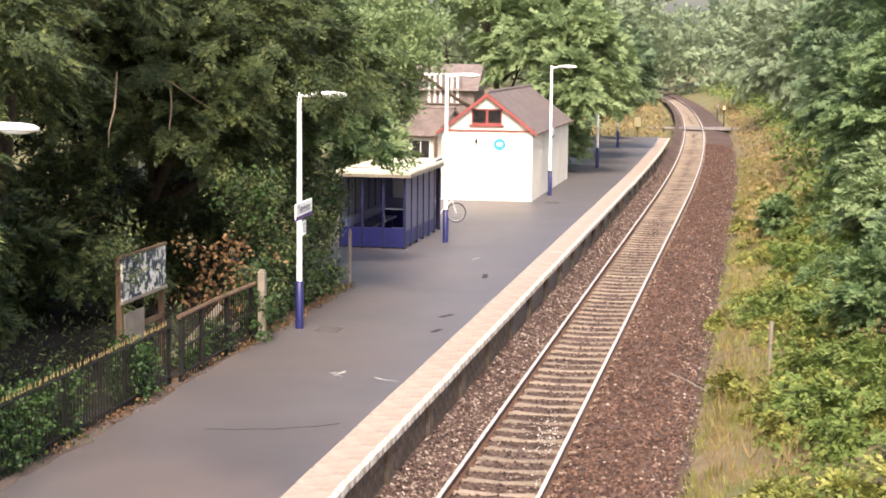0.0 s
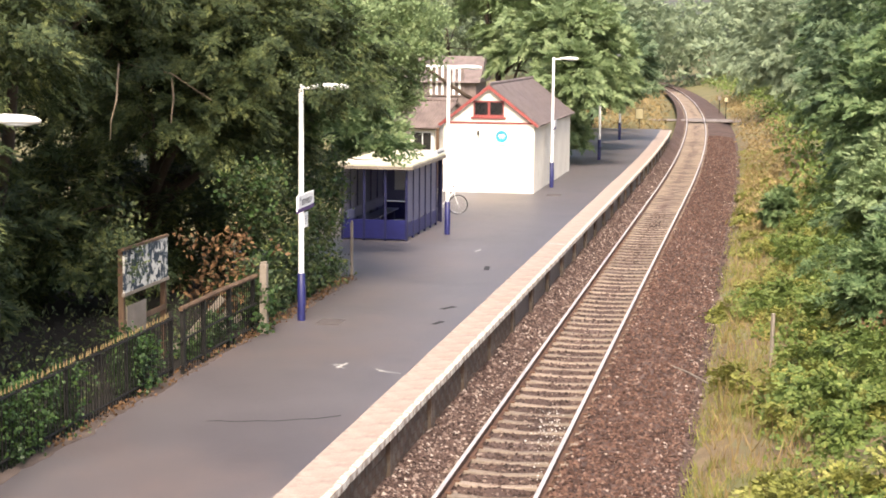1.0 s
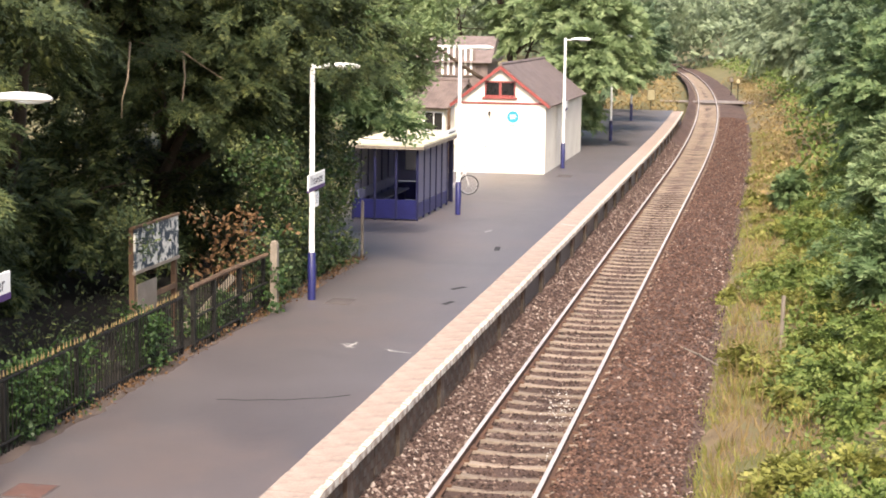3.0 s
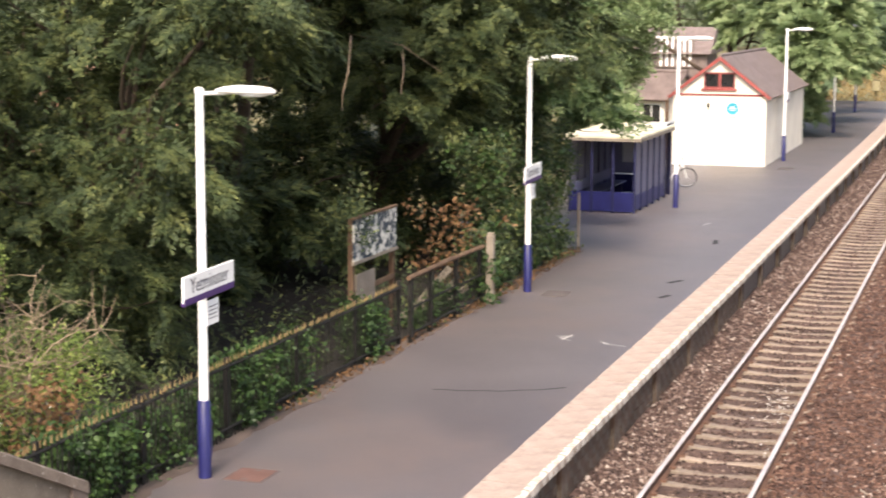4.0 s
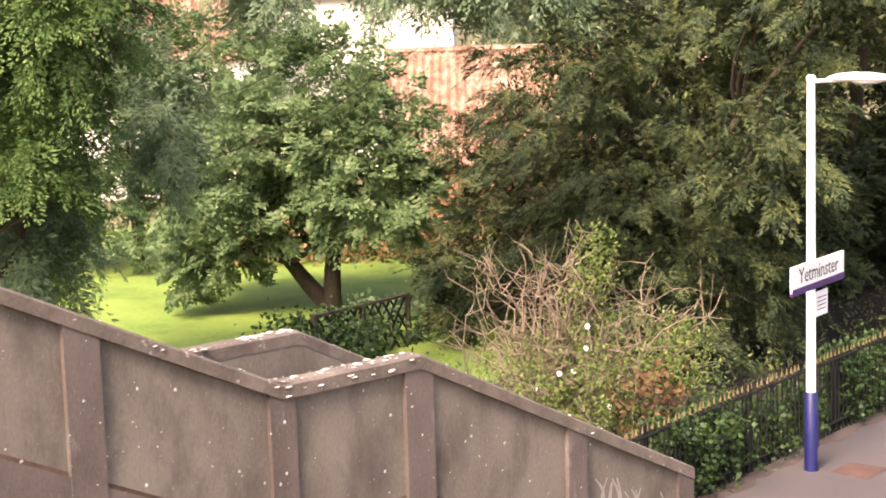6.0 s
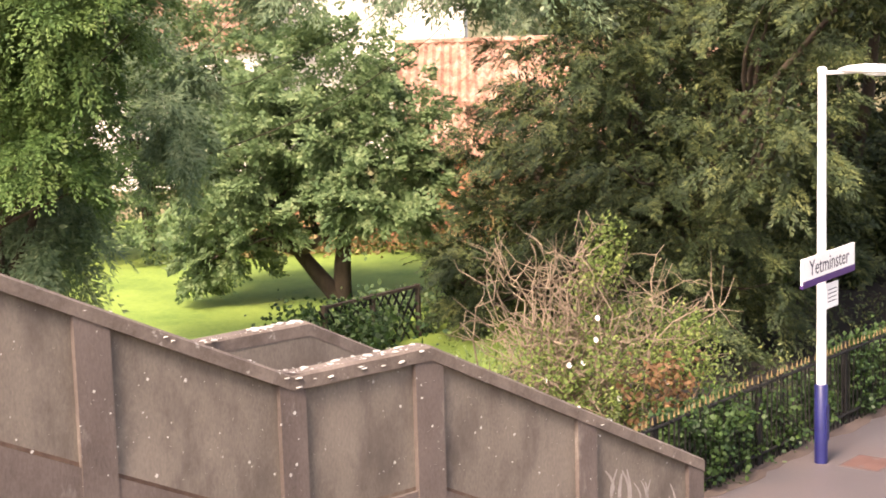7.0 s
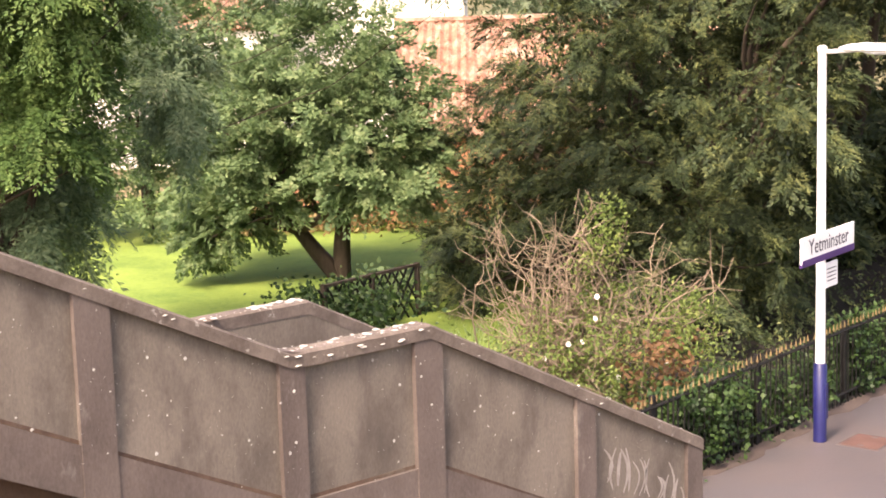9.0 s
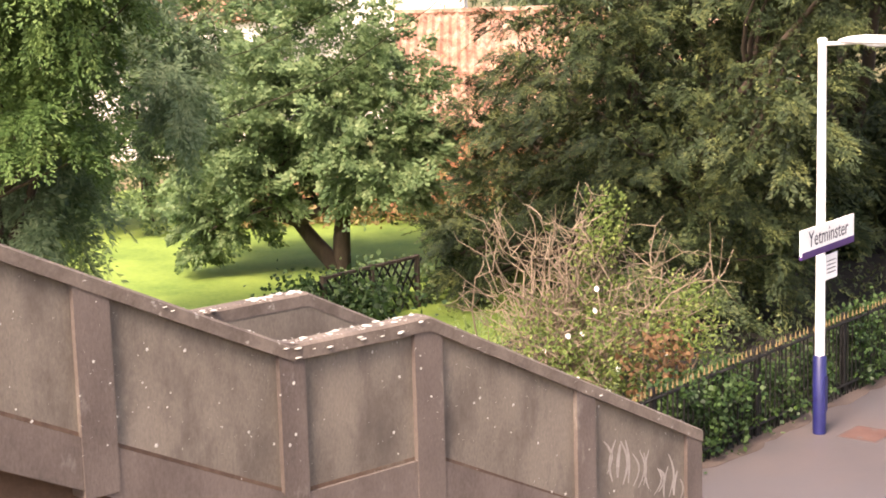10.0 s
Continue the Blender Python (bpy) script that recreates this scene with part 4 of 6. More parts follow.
for k in range(6):
    y0, y1 = k * SL / 6 + 0.037, (k + 1) * SL / 6 - 0.037
    if k not in (5,):
        part("lower_panel", boxes(((-0.012, y0, 0.08), (0.012, y1, 0.50)), bev=0.003), M_BLUE, sh)
        gl = part("pane", boxes(((-0.004, y0, 0.52), (0.004, y1, SHH - 0.08))), M_GLASS, sh)
        gl.visible_shadow = False
    part("back_panel", boxes(((-SW - 0.012, y0, 0.05), (-SW + 0.012, y1, 0.78)), bev=0.003), M_BLUE, sh)
    gl = part("pane", boxes(((-SW - 0.004, y0, 0.80), (-SW + 0.004, y1, SHH - 0.08))), M_GLASS, sh)
    gl.visible_shadow = False
part("end_panel", boxes(((-SW + 0.03, -0.014, 0.04), (-0.035, 0.014, 0.62)), bev=0.004), M_BLUE, sh, "dark blue end panel")
part("end_panel", boxes(((-SW + 0.03, SL - 0.014, 0.04), (-SW * 0.5, SL + 0.014, 0.62)), bev=0.004), M_BLUE, sh)
for x0, x1 in ((-SW + 0.04, -SW * 0.5 - 0.04),):
    gl = part("pane", boxes(((x0, SL - 0.004, 0.66), (x1, SL + 0.004, SHH - 0.08))), M_GLASS, sh)
    gl.visible_shadow = False
bench = thing("shelter_bench", "blue grey bench along the back inside the shelter", "bench", along(SH_Y0, SH_O, PLAT))
part("seat", boxes(((-SW + 0.12, 0.25, 0.42), (-SW + 0.62, SL - 0.4, 0.47)), bev=0.015), M_BENCH, bench)
part("backrest", boxes(((-SW + 0.07, 0.25, 0.55), (-SW + 0.11, SL - 0.4, 0.85)), bev=0.01), M_BENCH, bench)
leg_me = mesh_of(boxes(((-0.2, -0.03, 0), (0.2, 0.03, 0.42)), bev=0.008), "leg", M_BLUE)
for y in (0.5, 2.6, 4.7):
    piece("leg", leg_me, bench, pose(-SW + 0.36, y, 0))
pb = thing("poster_sign", "white poster board hung inside the shelter", "sign", along(SH_Y0 + 5.0, SH_O - 1.2, PLAT + 1.35))
part("board", boxes(((-0.28, 0, -0.3), (0.28, 0.03, 0.45)), bev=0.004), M_WHITE, pb)
sg = thing("shelter_sign", "small white sign projecting from the shelter roof edge", "sign", along(SH_Y0 + 4.4, SH_O + 0.14, PLAT + SHH - 0.02))
part("board", boxes(((0.0, -0.75, 0.0), (0.03, 0.75, 0.28)), bev=0.004), M_WHITE, sg)
part("lines", boxes(((0.031, -0.6, 0.16), (0.034, 0.5, 0.20)), ((0.031, -0.6, 0.08), (0.034, 0.2, 0.11))), M_INK, sg)
# the shelter's far end return, built as a separate post
np_ = thing("shelter_end_post", "dark blue end return at the far end of the shelter", "post", along(54.0, -6.40, PLAT))
part("post", boxes(((-0.05, -0.05, 0), (0.05, 0.05, 2.3)), bev=0.01), M_NAVY, np_)

# ---- bicycle leaning by the shelter ----
bike = thing("bicycle", "bicycle with thin black tyres leaning behind the lamp post", "bicycle", pose(2.58, 57.6, PLAT, 6, 0, 4))
for x in (-0.52, 0.52):
    wh = part("wheel", ring(0.325, 0.018, 28, 6, Matrix.Translation((x, 0, 0.343))), M_RUBBER, bike, "", True)
    part("rim", ring(0.30, 0.009, 28, 5, Matrix.Translation((x, 0, 0.343))), M_CHROME, wh)
    bm = bmesh.new()
    for k in range(14):
        a = math.pi * 2 * k / 14
        add_tube(bm, [(x, 0, 0.343), (x + 0.3 * math.cos(a), 0, 0.343 + 0.3 * math.sin(a))], 0.002, 3)
    part("spokes", bm, M_CHROME, wh)
bm = bmesh.new()
for a, b in (((-0.52, 0, 0.343), (-0.05, 0, 0.30)), ((-0.52, 0, 0.343), (-0.17, 0, 0.80)), ((-0.05, 0, 0.30), (-0.20, 0, 0.92)), ((-0.05, 0, 0.30), (0.36, 0, 0.78)), ((-0.17, 0, 0.80), (0.34, 0, 0.86)), ((0.33, 0, 0.92), (0.52, 0, 0.343))):
    add_tube(bm, [a, b], 0.016, 7)
part("frame", bm, M_WHITE, bike, "pale frame", True)
part("saddle", boxes(((-0.32, -0.06, 0.92), (-0.08, 0.06, 0.97)), bev=0.02), M_RUBBER, bike)
part("handlebar", tube([(0.28, -0.27, 0.98), (0.36, -0.12, 1.0), (0.34, 0, 0.98), (0.36, 0.12, 1.0), (0.28, 0.27, 0.98)], 0.013, 7), M_RUBBER, bike)
part("chainring", disc(0.09, 0.012, 18, Matrix.Translation((-0.05, 0.02, 0.30))), M_CHROME, bike)

# ---- white hut ----
HUT = pose(6.47, 65.56, PLAT, 0, 0, -13.3)        # near corner beside the track; local x to the left is negative, y along the track
HW, HL, HE, HR = 3.58, 12.2, 2.78, 4.16
hut = thing("station_hut", "whitewashed gabled hut with brown slate roof and red bargeboards", "building", HUT)
WX0, WX1, WZ0, WZ1 = -2.42, -1.20, 2.96, 3.58
for lo, hi in (((-HW, 0, -0.1), (0, 0.22, HE)), ((-0.22, 0.22, -0.1), (0, HL - 0.22, HE)), ((-HW, 0.22, -0.1), (-HW + 0.22, HL - 0.22, HE)), ((-HW, HL - 0.22, -0.1), (0, HL, HE))):
    part("wall", boxes((lo, hi)), M_RENDER, hut, "whitewashed brick wall")
half = HW / 2


def slope_z(x):
    return HR - (HR - HE) * abs(x + half) / half


bm = bmesh.new()
for poly in ([(-HW, HE), (WX0, HE), (WX0, slope_z(WX0))], [(WX1, HE), (0, HE), (WX1, slope_z(WX1))], [(WX0, HE), (WX1, HE), (WX1, WZ0), (WX0, WZ0)], [(WX0, WZ1), (WX1, WZ1), (WX1, slope_z(WX1)), (-half, HR), (WX0, slope_z(WX0))]):
    a, b = ([bm.verts.new((x, y, z)) for x, z in poly] for y in (0.0, 0.2))
    bm.faces.new(a), bm.faces.new(b[::-1])
    for i in range(len(a)):
        j = (i + 1) % len(a)
        bm.faces.new((a[i], b[i], b[j], a[j]))
part("gable", bm, M_RENDER, hut)
part("rear_gable", prism([(-HW, HE), (0, HE), (-half, HR)], HL - 0.2, HL), M_RENDER, hut)
part("gable_band", boxes(((-HW - 0.01, -0.03, HE - 0.09), (0.01, 0.0, HE - 0.02)), bev=0.004), M_RED, hut, "thin red-brown band")
win = part("window", boxes(((WX0, 0.02, WZ0), (WX1, 0.05, WZ0 + 0.07)), ((WX0, 0.02, WZ1 - 0.06), (WX1, 0.05, WZ1)), ((WX0, 0.02, WZ0), (WX0 + 0.06, 0.05, WZ1)), ((WX1 - 0.06, 0.02, WZ0), (WX1, 0.05, WZ1)), ((-1.85, 0.01, WZ0), (-1.76, 0.05, WZ1))), M_RED, hut, "red painted window frame")
for x0, x1 in ((WX0 + 0.06, -1.85), (-1.76, WX1 - 0.06)):
    part("pane", boxes(((x0, 0.045, WZ0 + 0.06), (x1, 0.06, WZ1 - 0.05))), M_DARKPANE, win)
part("sill", boxes(((WX0 - 0.08, -0.07, WZ0 - 0.08), (WX1 + 0.08, 0.04, WZ0)), bev=0.01), M_RED, win)
for s in (-1, 1):
    e = -half + s * (half + 0.16)
    ez = HE - 0.12
    part("bargeboard", prism([(-half, HR + 0.03), (e, ez + 0.02), (e, ez - 0.12), (-half, HR - 0.12)], -0.16, -0.12), M_RED, hut, "red bargeboard")
    ang = math.degrees(math.atan2(HR + 0.03 - ez, half + 0.16))
    length = math.hypot(half + 0.16, HR + 0.03 - ez)
    m = pose(-half, -0.15, HR + 0.05, 0, s * ang, 0)
    part("roof", boxes(((0 if s > 0 else -length, 0, -0.07), (length if s > 0 else 0, HL + 0.3, -0.02)), m=m), M_SLATE, hut)
    slate_me = mesh_of(boxes(((0 if s > 0 else -0.36, 0.003, -0.014), (0.36 if s > 0 else 0, 0.409, 0.0)), m=pose(0, 0, 0, 0, s * 2.5, 0)), "slate", M_SLATE)
    n = 8 if s > 0 else 4
    for i in range(n):
        for j in range(29):
            piece("slate", slate_me, hut, m @ pose(s * i * (length - 0.34) / (n - 1), 0.02 + (j + 0.5 * (i % 2)) * 0.416, 0.02 + random.uniform(-0.003, 0.003)))
    part("gutter", tube([(e, -0.1, ez - 0.02), (e, HL + 0.1, ez - 0.02)], 0.05, 7), M_RED if s < 0 else M_SLATE, hut)
part("ridge", tube([(-half, -0.16, HR + 0.07), (-half, HL + 0.16, HR + 0.07)], 0.07, 7), M_SLATE, hut)
door = part("door", boxes(((-3.25, -0.025, 0.0), (-2.2, 0.0, 2.0)), bev=0.005), M_WHITE, hut, "white plank door")
part("door_frame", boxes(((-3.33, -0.03, 0.0), (-3.25, 0.0, 2.07)), ((-2.2, -0.03, 0.0), (-2.12, 0.0, 2.07)), ((-3.25, -0.03, 2.0), (-2.2, 0.0, 2.07))), M_RENDER, door)
part("handle", boxes(((-2.4, -0.06, 1.0), (-2.3, -0.02, 1.03))), M_IRON, door)
plq = thing("round_plaque", "round teal plaque with pale lettering on the white gable wall", "plaque", HUT @ pose(-1.28, 0.0, 2.20))
part("plate", disc(0.25, 0.02, 26, Matrix.Translation((0, -0.022, 0))), M_TEAL, plq)
part("rim", ring(0.245, 0.012, 26, 6, Matrix.Translation((0, -0.022, 0))), M_WHITE, plq)
part("lines", boxes(((-0.11, -0.026, 0.06), (0.11, -0.023, 0.085)), ((-0.14, -0.026, 0.0), (0.14, -0.023, 0.03)), ((-0.10, -0.026, -0.07), (0.10, -0.023, -0.045))), M_WHITE, plq)
part("caption", boxes(((-0.17, -0.012, -0.36), (0.17, 0.0, -0.33))), M_PINK, plq)
dp = thing("timber_post", "weathered brown timber post at the corner of the hut", "post", HUT @ pose(-HW - 0.22, -0.1, 0))
part("post", boxes(((-0.06, -0.06, -0.05), (0.06, 0.06, 2.45)), bev=0.015), M_WOOD, dp)
part("cap", boxes(((-0.08, -0.08, 2.44), (0.08, 0.08, 2.49)), bev=0.01), M_WOOD, dp)
wl = thing("wall_lamp", "small dark lamp bracket on the white gable wall", "lamp", HUT @ pose(-2.2, 0, 2.36))
part("bracket", boxes(((-0.03, -0.12, -0.02), (0.03, 0.0, 0.04)), ((-0.04, -0.14, -0.12), (0.04, -0.06, -0.02)), bev=0.008), M_IRON, wl)


# ---- foot crossing and posts beyond the platform ----
cr = thing("foot_crossing", "grey plank foot crossing over the track beyond the platform", "crossing", along(147.5, 0, -0.02))
plank_me = mesh_of(boxes(((-0.66, -0.13, -0.08), (0.66, 0.13, 0.0)), bev=0.01), "plank", M_PLANKGREY)
side_me = mesh_of(boxes(((0, -0.13, -0.08), (3.2, 0.13, 0.0)), bev=0.01), "plank", M_PLANKGREY)
for k in range(16):
    piece("plank", plank_me, cr, pose(0, -2.2 + 0.29 * k, 0))
    piece("plank", side_me, cr, pose(0.86, -2.2 + 0.29 * k, 0, 0, 0, 0))
    if k < 8:
        piece("plank", side_me, cr, pose(-4.06, -1.2 + 0.29 * k, 0, 0, 0, 0))


def small_sign(x, y, z, h, label, face, w=0.4, hh=0.45):
    t = thing("trackside_sign", label, "sign", pose(x, y, z, 0, 0, -13), "trackside signs")
    part("post", tube([(0, 0, -0.3), (0, 0, h)], 0.04, 7), M_IRON, t)
    part("face", boxes(((-w / 2, -0.06, h - hh), (w / 2, -0.03, h)), bev=0.01), face, t)
    part("backing", boxes(((-w / 2 - 0.03, -0.03, h - hh - 0.03), (w / 2 + 0.03, -0.015, h + 0.03))), M_IRON, t)


small_sign(20.6, 128.0, 0.2, 1.5, "cream square sign on a post past the platform end", M_YELLOW, 0.55, 0.75)
small_sign(32.3, 152.0, -0.1, 1.9, "dark gate post with a yellow warning plate at the crossing", M_YELLOW, 0.3, 0.4)
small_sign(34.4, 165.0, -0.1, 1.6, "pale marker post beside the far track", M_POSTPALE, 0.3, 0.4)
lp = part("marker_post", tube([(0, 0, -0.2), (0.02, 0, 1.2)], 0.045, 7), M_POSTPALE)
lp.matrix_basis = pose(*at(36.5, 4.3, -0.1))
tagged(lp, "pale leaning timber post in the dry grass", "post")
for k, (y, o, l, rz) in enumerate(((36.0, 2.55, 3.0, 26), (25.6, 2.0, 0.9, 40))):
    st = part("old_cable", tube([(0, -l / 2, 0), (0.05, 0, 0.02), (0, l / 2, 0)], 0.02, 5), M_POSTPALE)
    st.matrix_basis = along(y, o, -0.2, rz)
    tagged(st, "thin pale length of old cable on the ballast", "cable")

# ---- far houses ----
def house(name, label, m, w, l, eave, ridge, wall, roof_tiles, rows=10, cols=26, windows=()):
    """Gabled house, ridge along local x; roof pieces on the slope that faces local -y."""
    t = thing(name, label, "house", m)
    part("wall", boxes(((-w / 2, -l / 2, -0.3), (w / 2, l / 2, eave))), wall, t)
    part("gable", prism([(-l / 2, eave), (l / 2, eave), (0, ridge)], -w / 2, w / 2, pose(0, 0, 0, 0, 0, 90)), wall, t)
    a = math.degrees(math.atan2(ridge - eave, l / 2))
    size = math.hypot(ridge - eave, l / 2) + 0.35
    for s in (-1, 1):
        rm = pose(0, 0, ridge + 0.08, -s * a, 0, 0)
        rf = part("roof", boxes(((-w / 2 - 0.25, 0 if s > 0 else -size, -0.12), (w / 2 + 0.25, size if s > 0 else 0, -0.02)), m=rm), roof_tiles, t)
        if s < 0 and rows:
            tw, tl = (w + 0.5) / cols, size / rows
            bm = bmesh.new()
            for i in range(rows):
                for j in range(cols):              # each tile a low roll, its lower end standing proud
                    tm = rm @ pose(-w / 2 - 0.25 + tw * (j + 0.5), -tl * i, 0.02 + random.uniform(-0.012, 0.012), 9, random.uniform(-3, 3), 0)
                    up, dn = ([bm.verts.new(tm @ Vector((tw * u, y, h))) for u, h in ((-0.5, -0.05), (-0.3, 0.0), (0.0, 0.055), (0.3, 0.0), (0.5, -0.05))] for y in (0.0, -tl * 1.12))
                    for k in range(4):
                        bm.faces.new((up[k], up[k + 1], dn[k + 1], dn[k]))
                    bm.faces.new(dn)
            tagged(part("roof_tiles", bm, roof_tiles, rf), kind="stuff")
    part("ridge_tiles", tube([(-w / 2 - 0.25, 0, ridge + 0.1), (w / 2 + 0.25, 0, ridge + 0.1)], 0.11, 7), roof_tiles, t)
    for x, z, ww, wh in windows:
        fr = part("window", boxes(((x - ww / 2 - 0.06, -l / 2 - 0.04, z - 0.06), (x + ww / 2 + 0.06, -l / 2, z + wh + 0.06))), M_WHITE, t)
        part("pane", boxes(((x - ww / 2, -l / 2 - 0.06, z), (x - 0.03, -l / 2 - 0.03, z + wh)), ((x + 0.03, -l / 2 - 0.06, z), (x + ww / 2, -l / 2 - 0.03, z + wh))), M_DARKPANE, fr)
    return t


house("cottage", "brick cottage with a sunlit orange clay tile roof behind the yew", pose(-17.6, 47.2, 0.85, 0, 0, 24), 11.8, 7.0, 1.8, 4.6, M_BRICK, M_TILE, 22, 50)
house("village_house", "tall house with an orange tile roof and white walls", pose(-36.0, 48.0, 0.85, 0, 0, 30), 11.0, 7.0, 4.7, 8.4, M_RENDER, M_TILE, 22, 46, [(-2.5, 2.6, 1.0, 1.1), (1.5, 2.6, 1.0, 1.1)])
house("low_outbuilding", "pale outbuilding with a shallow pinkish brown roof beside the white hut", pose(2.7, 83.0, 0.85, 0, 0, -28), 3.2, 4.0, 1.9, 2.95, M_RENDER, M_SLATE, 10, 22, [(1.0, 0.75, 0.9, 0.8)])
house("white_house", "tall white rendered house behind the cottage", pose(-31.6, 57.0, 0.85, 0, 0, 24), 9.0, 7.0, 6.6, 9.2, M_RENDER, M_GREYROOF, 0, 0)
far = thing("distant_house", "pale distant house with a grey roof and white upright battens", "house", pose(3.5, 125.0, 0.85, 0, 0, -10))
part("wall", boxes(((-4.5, 0, -0.3), (4.5, 7, 2.9))), M_SLATE, far)
part("roof", prism([(-0.4, 2.8), (7.4, 2.8), (3.5, 4.7)], -4.8, 4.8, pose(0, 0, 0, 0, 0, 90)), M_SLATE, far)
for k in range(6):
    part("batten", boxes(((1.1 + 0.42 * k, -0.14, 1.9), (1.26 + 0.42 * k, 0.0, 3.9))), M_WHITE, far)
part("balcony_wall", boxes(((0.9, -0.10, 1.8), (3.6, 0.0, 4.0)), bev=0.01), M_SLATE, far)
part("top_rail", boxes(((0.8, -0.16, 3.9), (3.7, 0.0, 4.05))), M_WHITE, far)
wall = thing("garden_wall", "low orange brick garden wall at the end of the lawn", "wall", pose(-19.0, 36.4, 0.85, 0, 0, 28))
brick_me = mesh_of(boxes(((-0.21, -0.1, 0.004), (0.21, 0.1, 0.136)), bev=0.0), "brick", M_BRICK)
part("mortar", boxes(((-4.2, -0.085, -0.2), (4.2, 0.085, 1.12))), M_POSTPALE, wall)
for i in range(8):
    for j in range(19):
        piece("brick", brick_me, wall, pose(-4.0 + 0.435 * j + (0.2 if i % 2 else 0), 0, 0.14 * i))
lawn = part("lawn", strip(lambda y: [(o, 0.90) for o in (-33.0, -28, -24, -20, -16, -12.2)], [10 + 2 * i for i in range(18)]), M_LAWN)
tagged(lawn, "bright mown garden lawn", "lawn", kind="structure")

# lattice fence by the stair
tf = thing("lattice_fence", "dark wooden lattice fence with a sloping top rail", "fence", pose(-13.75, 25.3, 0.85, 0, 0, 77) @ Matrix.Diagonal((0.66, 1, 0.58, 1)))
bm_a = boxes(((-0.02, -1.7, -0.015), (0.02, 1.7, 0.015)))
lath_me = mesh_of(bm_a, "lath", M_IRON)
for k in range(11):
    for s in (-1, 1):
        piece("lath", lath_me, tf, pose(-1.6 + 0.32 * k, 0.012 * s, 0.85, 90, s * 32, 0) @ Matrix.Diagonal((1, 0.52, 1, 1)))
part("top_rail", boxes(((-1.9, -0.04, 1.62), (1.9, 0.04, 1.70)), m=pose(0, 0, 0, 0, 0, 0)), M_BARK, tf)
scatter_later = [(-14.2 + 0.5 * math.sin(7.1 * i), 24.0 + 0.017 * i, 0.9 + 0.55 * abs(math.sin(3.3 * i))) for i in range(200)]
for x in (-1.85, 0.0, 1.85):
    part("post", boxes(((x - 0.045, -0.045, -0.1), (x + 0.045, 0.045, 1.72)), bev=0.006), M_BARK, tf)

# bare earth sheet whose colour carries the yews' shade
earth = part("shaded_bed", strip(lambda y: [(o, 0.875 + 0.03 * noise.noise((o, y, 0))) for o in (-13.0, -11, -9.5, -8, -7, -6.26)], [11 + 1.5 * i for i in range(20)]), M_SHADED_SOIL, smooth=True)
tagged(earth, "bare earth under the yews with shade in its colour", "soil", kind="structure")

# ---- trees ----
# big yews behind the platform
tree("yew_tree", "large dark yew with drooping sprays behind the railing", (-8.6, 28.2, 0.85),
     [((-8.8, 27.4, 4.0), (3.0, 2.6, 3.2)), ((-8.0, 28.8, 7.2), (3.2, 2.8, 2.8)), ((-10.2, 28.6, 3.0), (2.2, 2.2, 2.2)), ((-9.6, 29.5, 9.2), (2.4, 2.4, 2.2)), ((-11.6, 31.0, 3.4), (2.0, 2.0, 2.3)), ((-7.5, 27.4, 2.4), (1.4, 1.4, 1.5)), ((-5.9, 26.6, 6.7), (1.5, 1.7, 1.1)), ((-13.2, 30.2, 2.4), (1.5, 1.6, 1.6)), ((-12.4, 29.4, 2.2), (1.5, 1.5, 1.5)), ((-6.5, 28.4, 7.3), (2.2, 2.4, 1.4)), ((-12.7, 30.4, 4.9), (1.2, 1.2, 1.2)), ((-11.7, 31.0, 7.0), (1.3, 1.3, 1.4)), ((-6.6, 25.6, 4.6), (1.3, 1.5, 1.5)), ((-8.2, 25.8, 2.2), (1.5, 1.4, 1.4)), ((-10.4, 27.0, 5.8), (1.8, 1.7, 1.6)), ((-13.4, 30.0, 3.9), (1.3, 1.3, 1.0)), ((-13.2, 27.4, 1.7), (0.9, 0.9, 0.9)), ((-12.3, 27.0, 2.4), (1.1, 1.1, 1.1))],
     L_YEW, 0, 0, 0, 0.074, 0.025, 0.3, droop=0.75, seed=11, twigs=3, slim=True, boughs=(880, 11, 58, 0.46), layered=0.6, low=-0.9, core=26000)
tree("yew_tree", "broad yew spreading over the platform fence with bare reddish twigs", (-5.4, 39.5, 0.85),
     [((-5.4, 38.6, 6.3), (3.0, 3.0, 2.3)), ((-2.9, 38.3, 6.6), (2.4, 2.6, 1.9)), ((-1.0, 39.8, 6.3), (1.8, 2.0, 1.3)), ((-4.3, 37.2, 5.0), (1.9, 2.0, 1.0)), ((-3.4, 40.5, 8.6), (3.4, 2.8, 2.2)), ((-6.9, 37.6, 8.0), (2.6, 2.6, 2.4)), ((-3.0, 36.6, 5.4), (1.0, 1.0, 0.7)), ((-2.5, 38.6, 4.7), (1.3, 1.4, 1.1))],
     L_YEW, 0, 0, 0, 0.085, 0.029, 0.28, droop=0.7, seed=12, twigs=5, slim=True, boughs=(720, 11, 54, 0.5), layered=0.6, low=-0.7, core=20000)
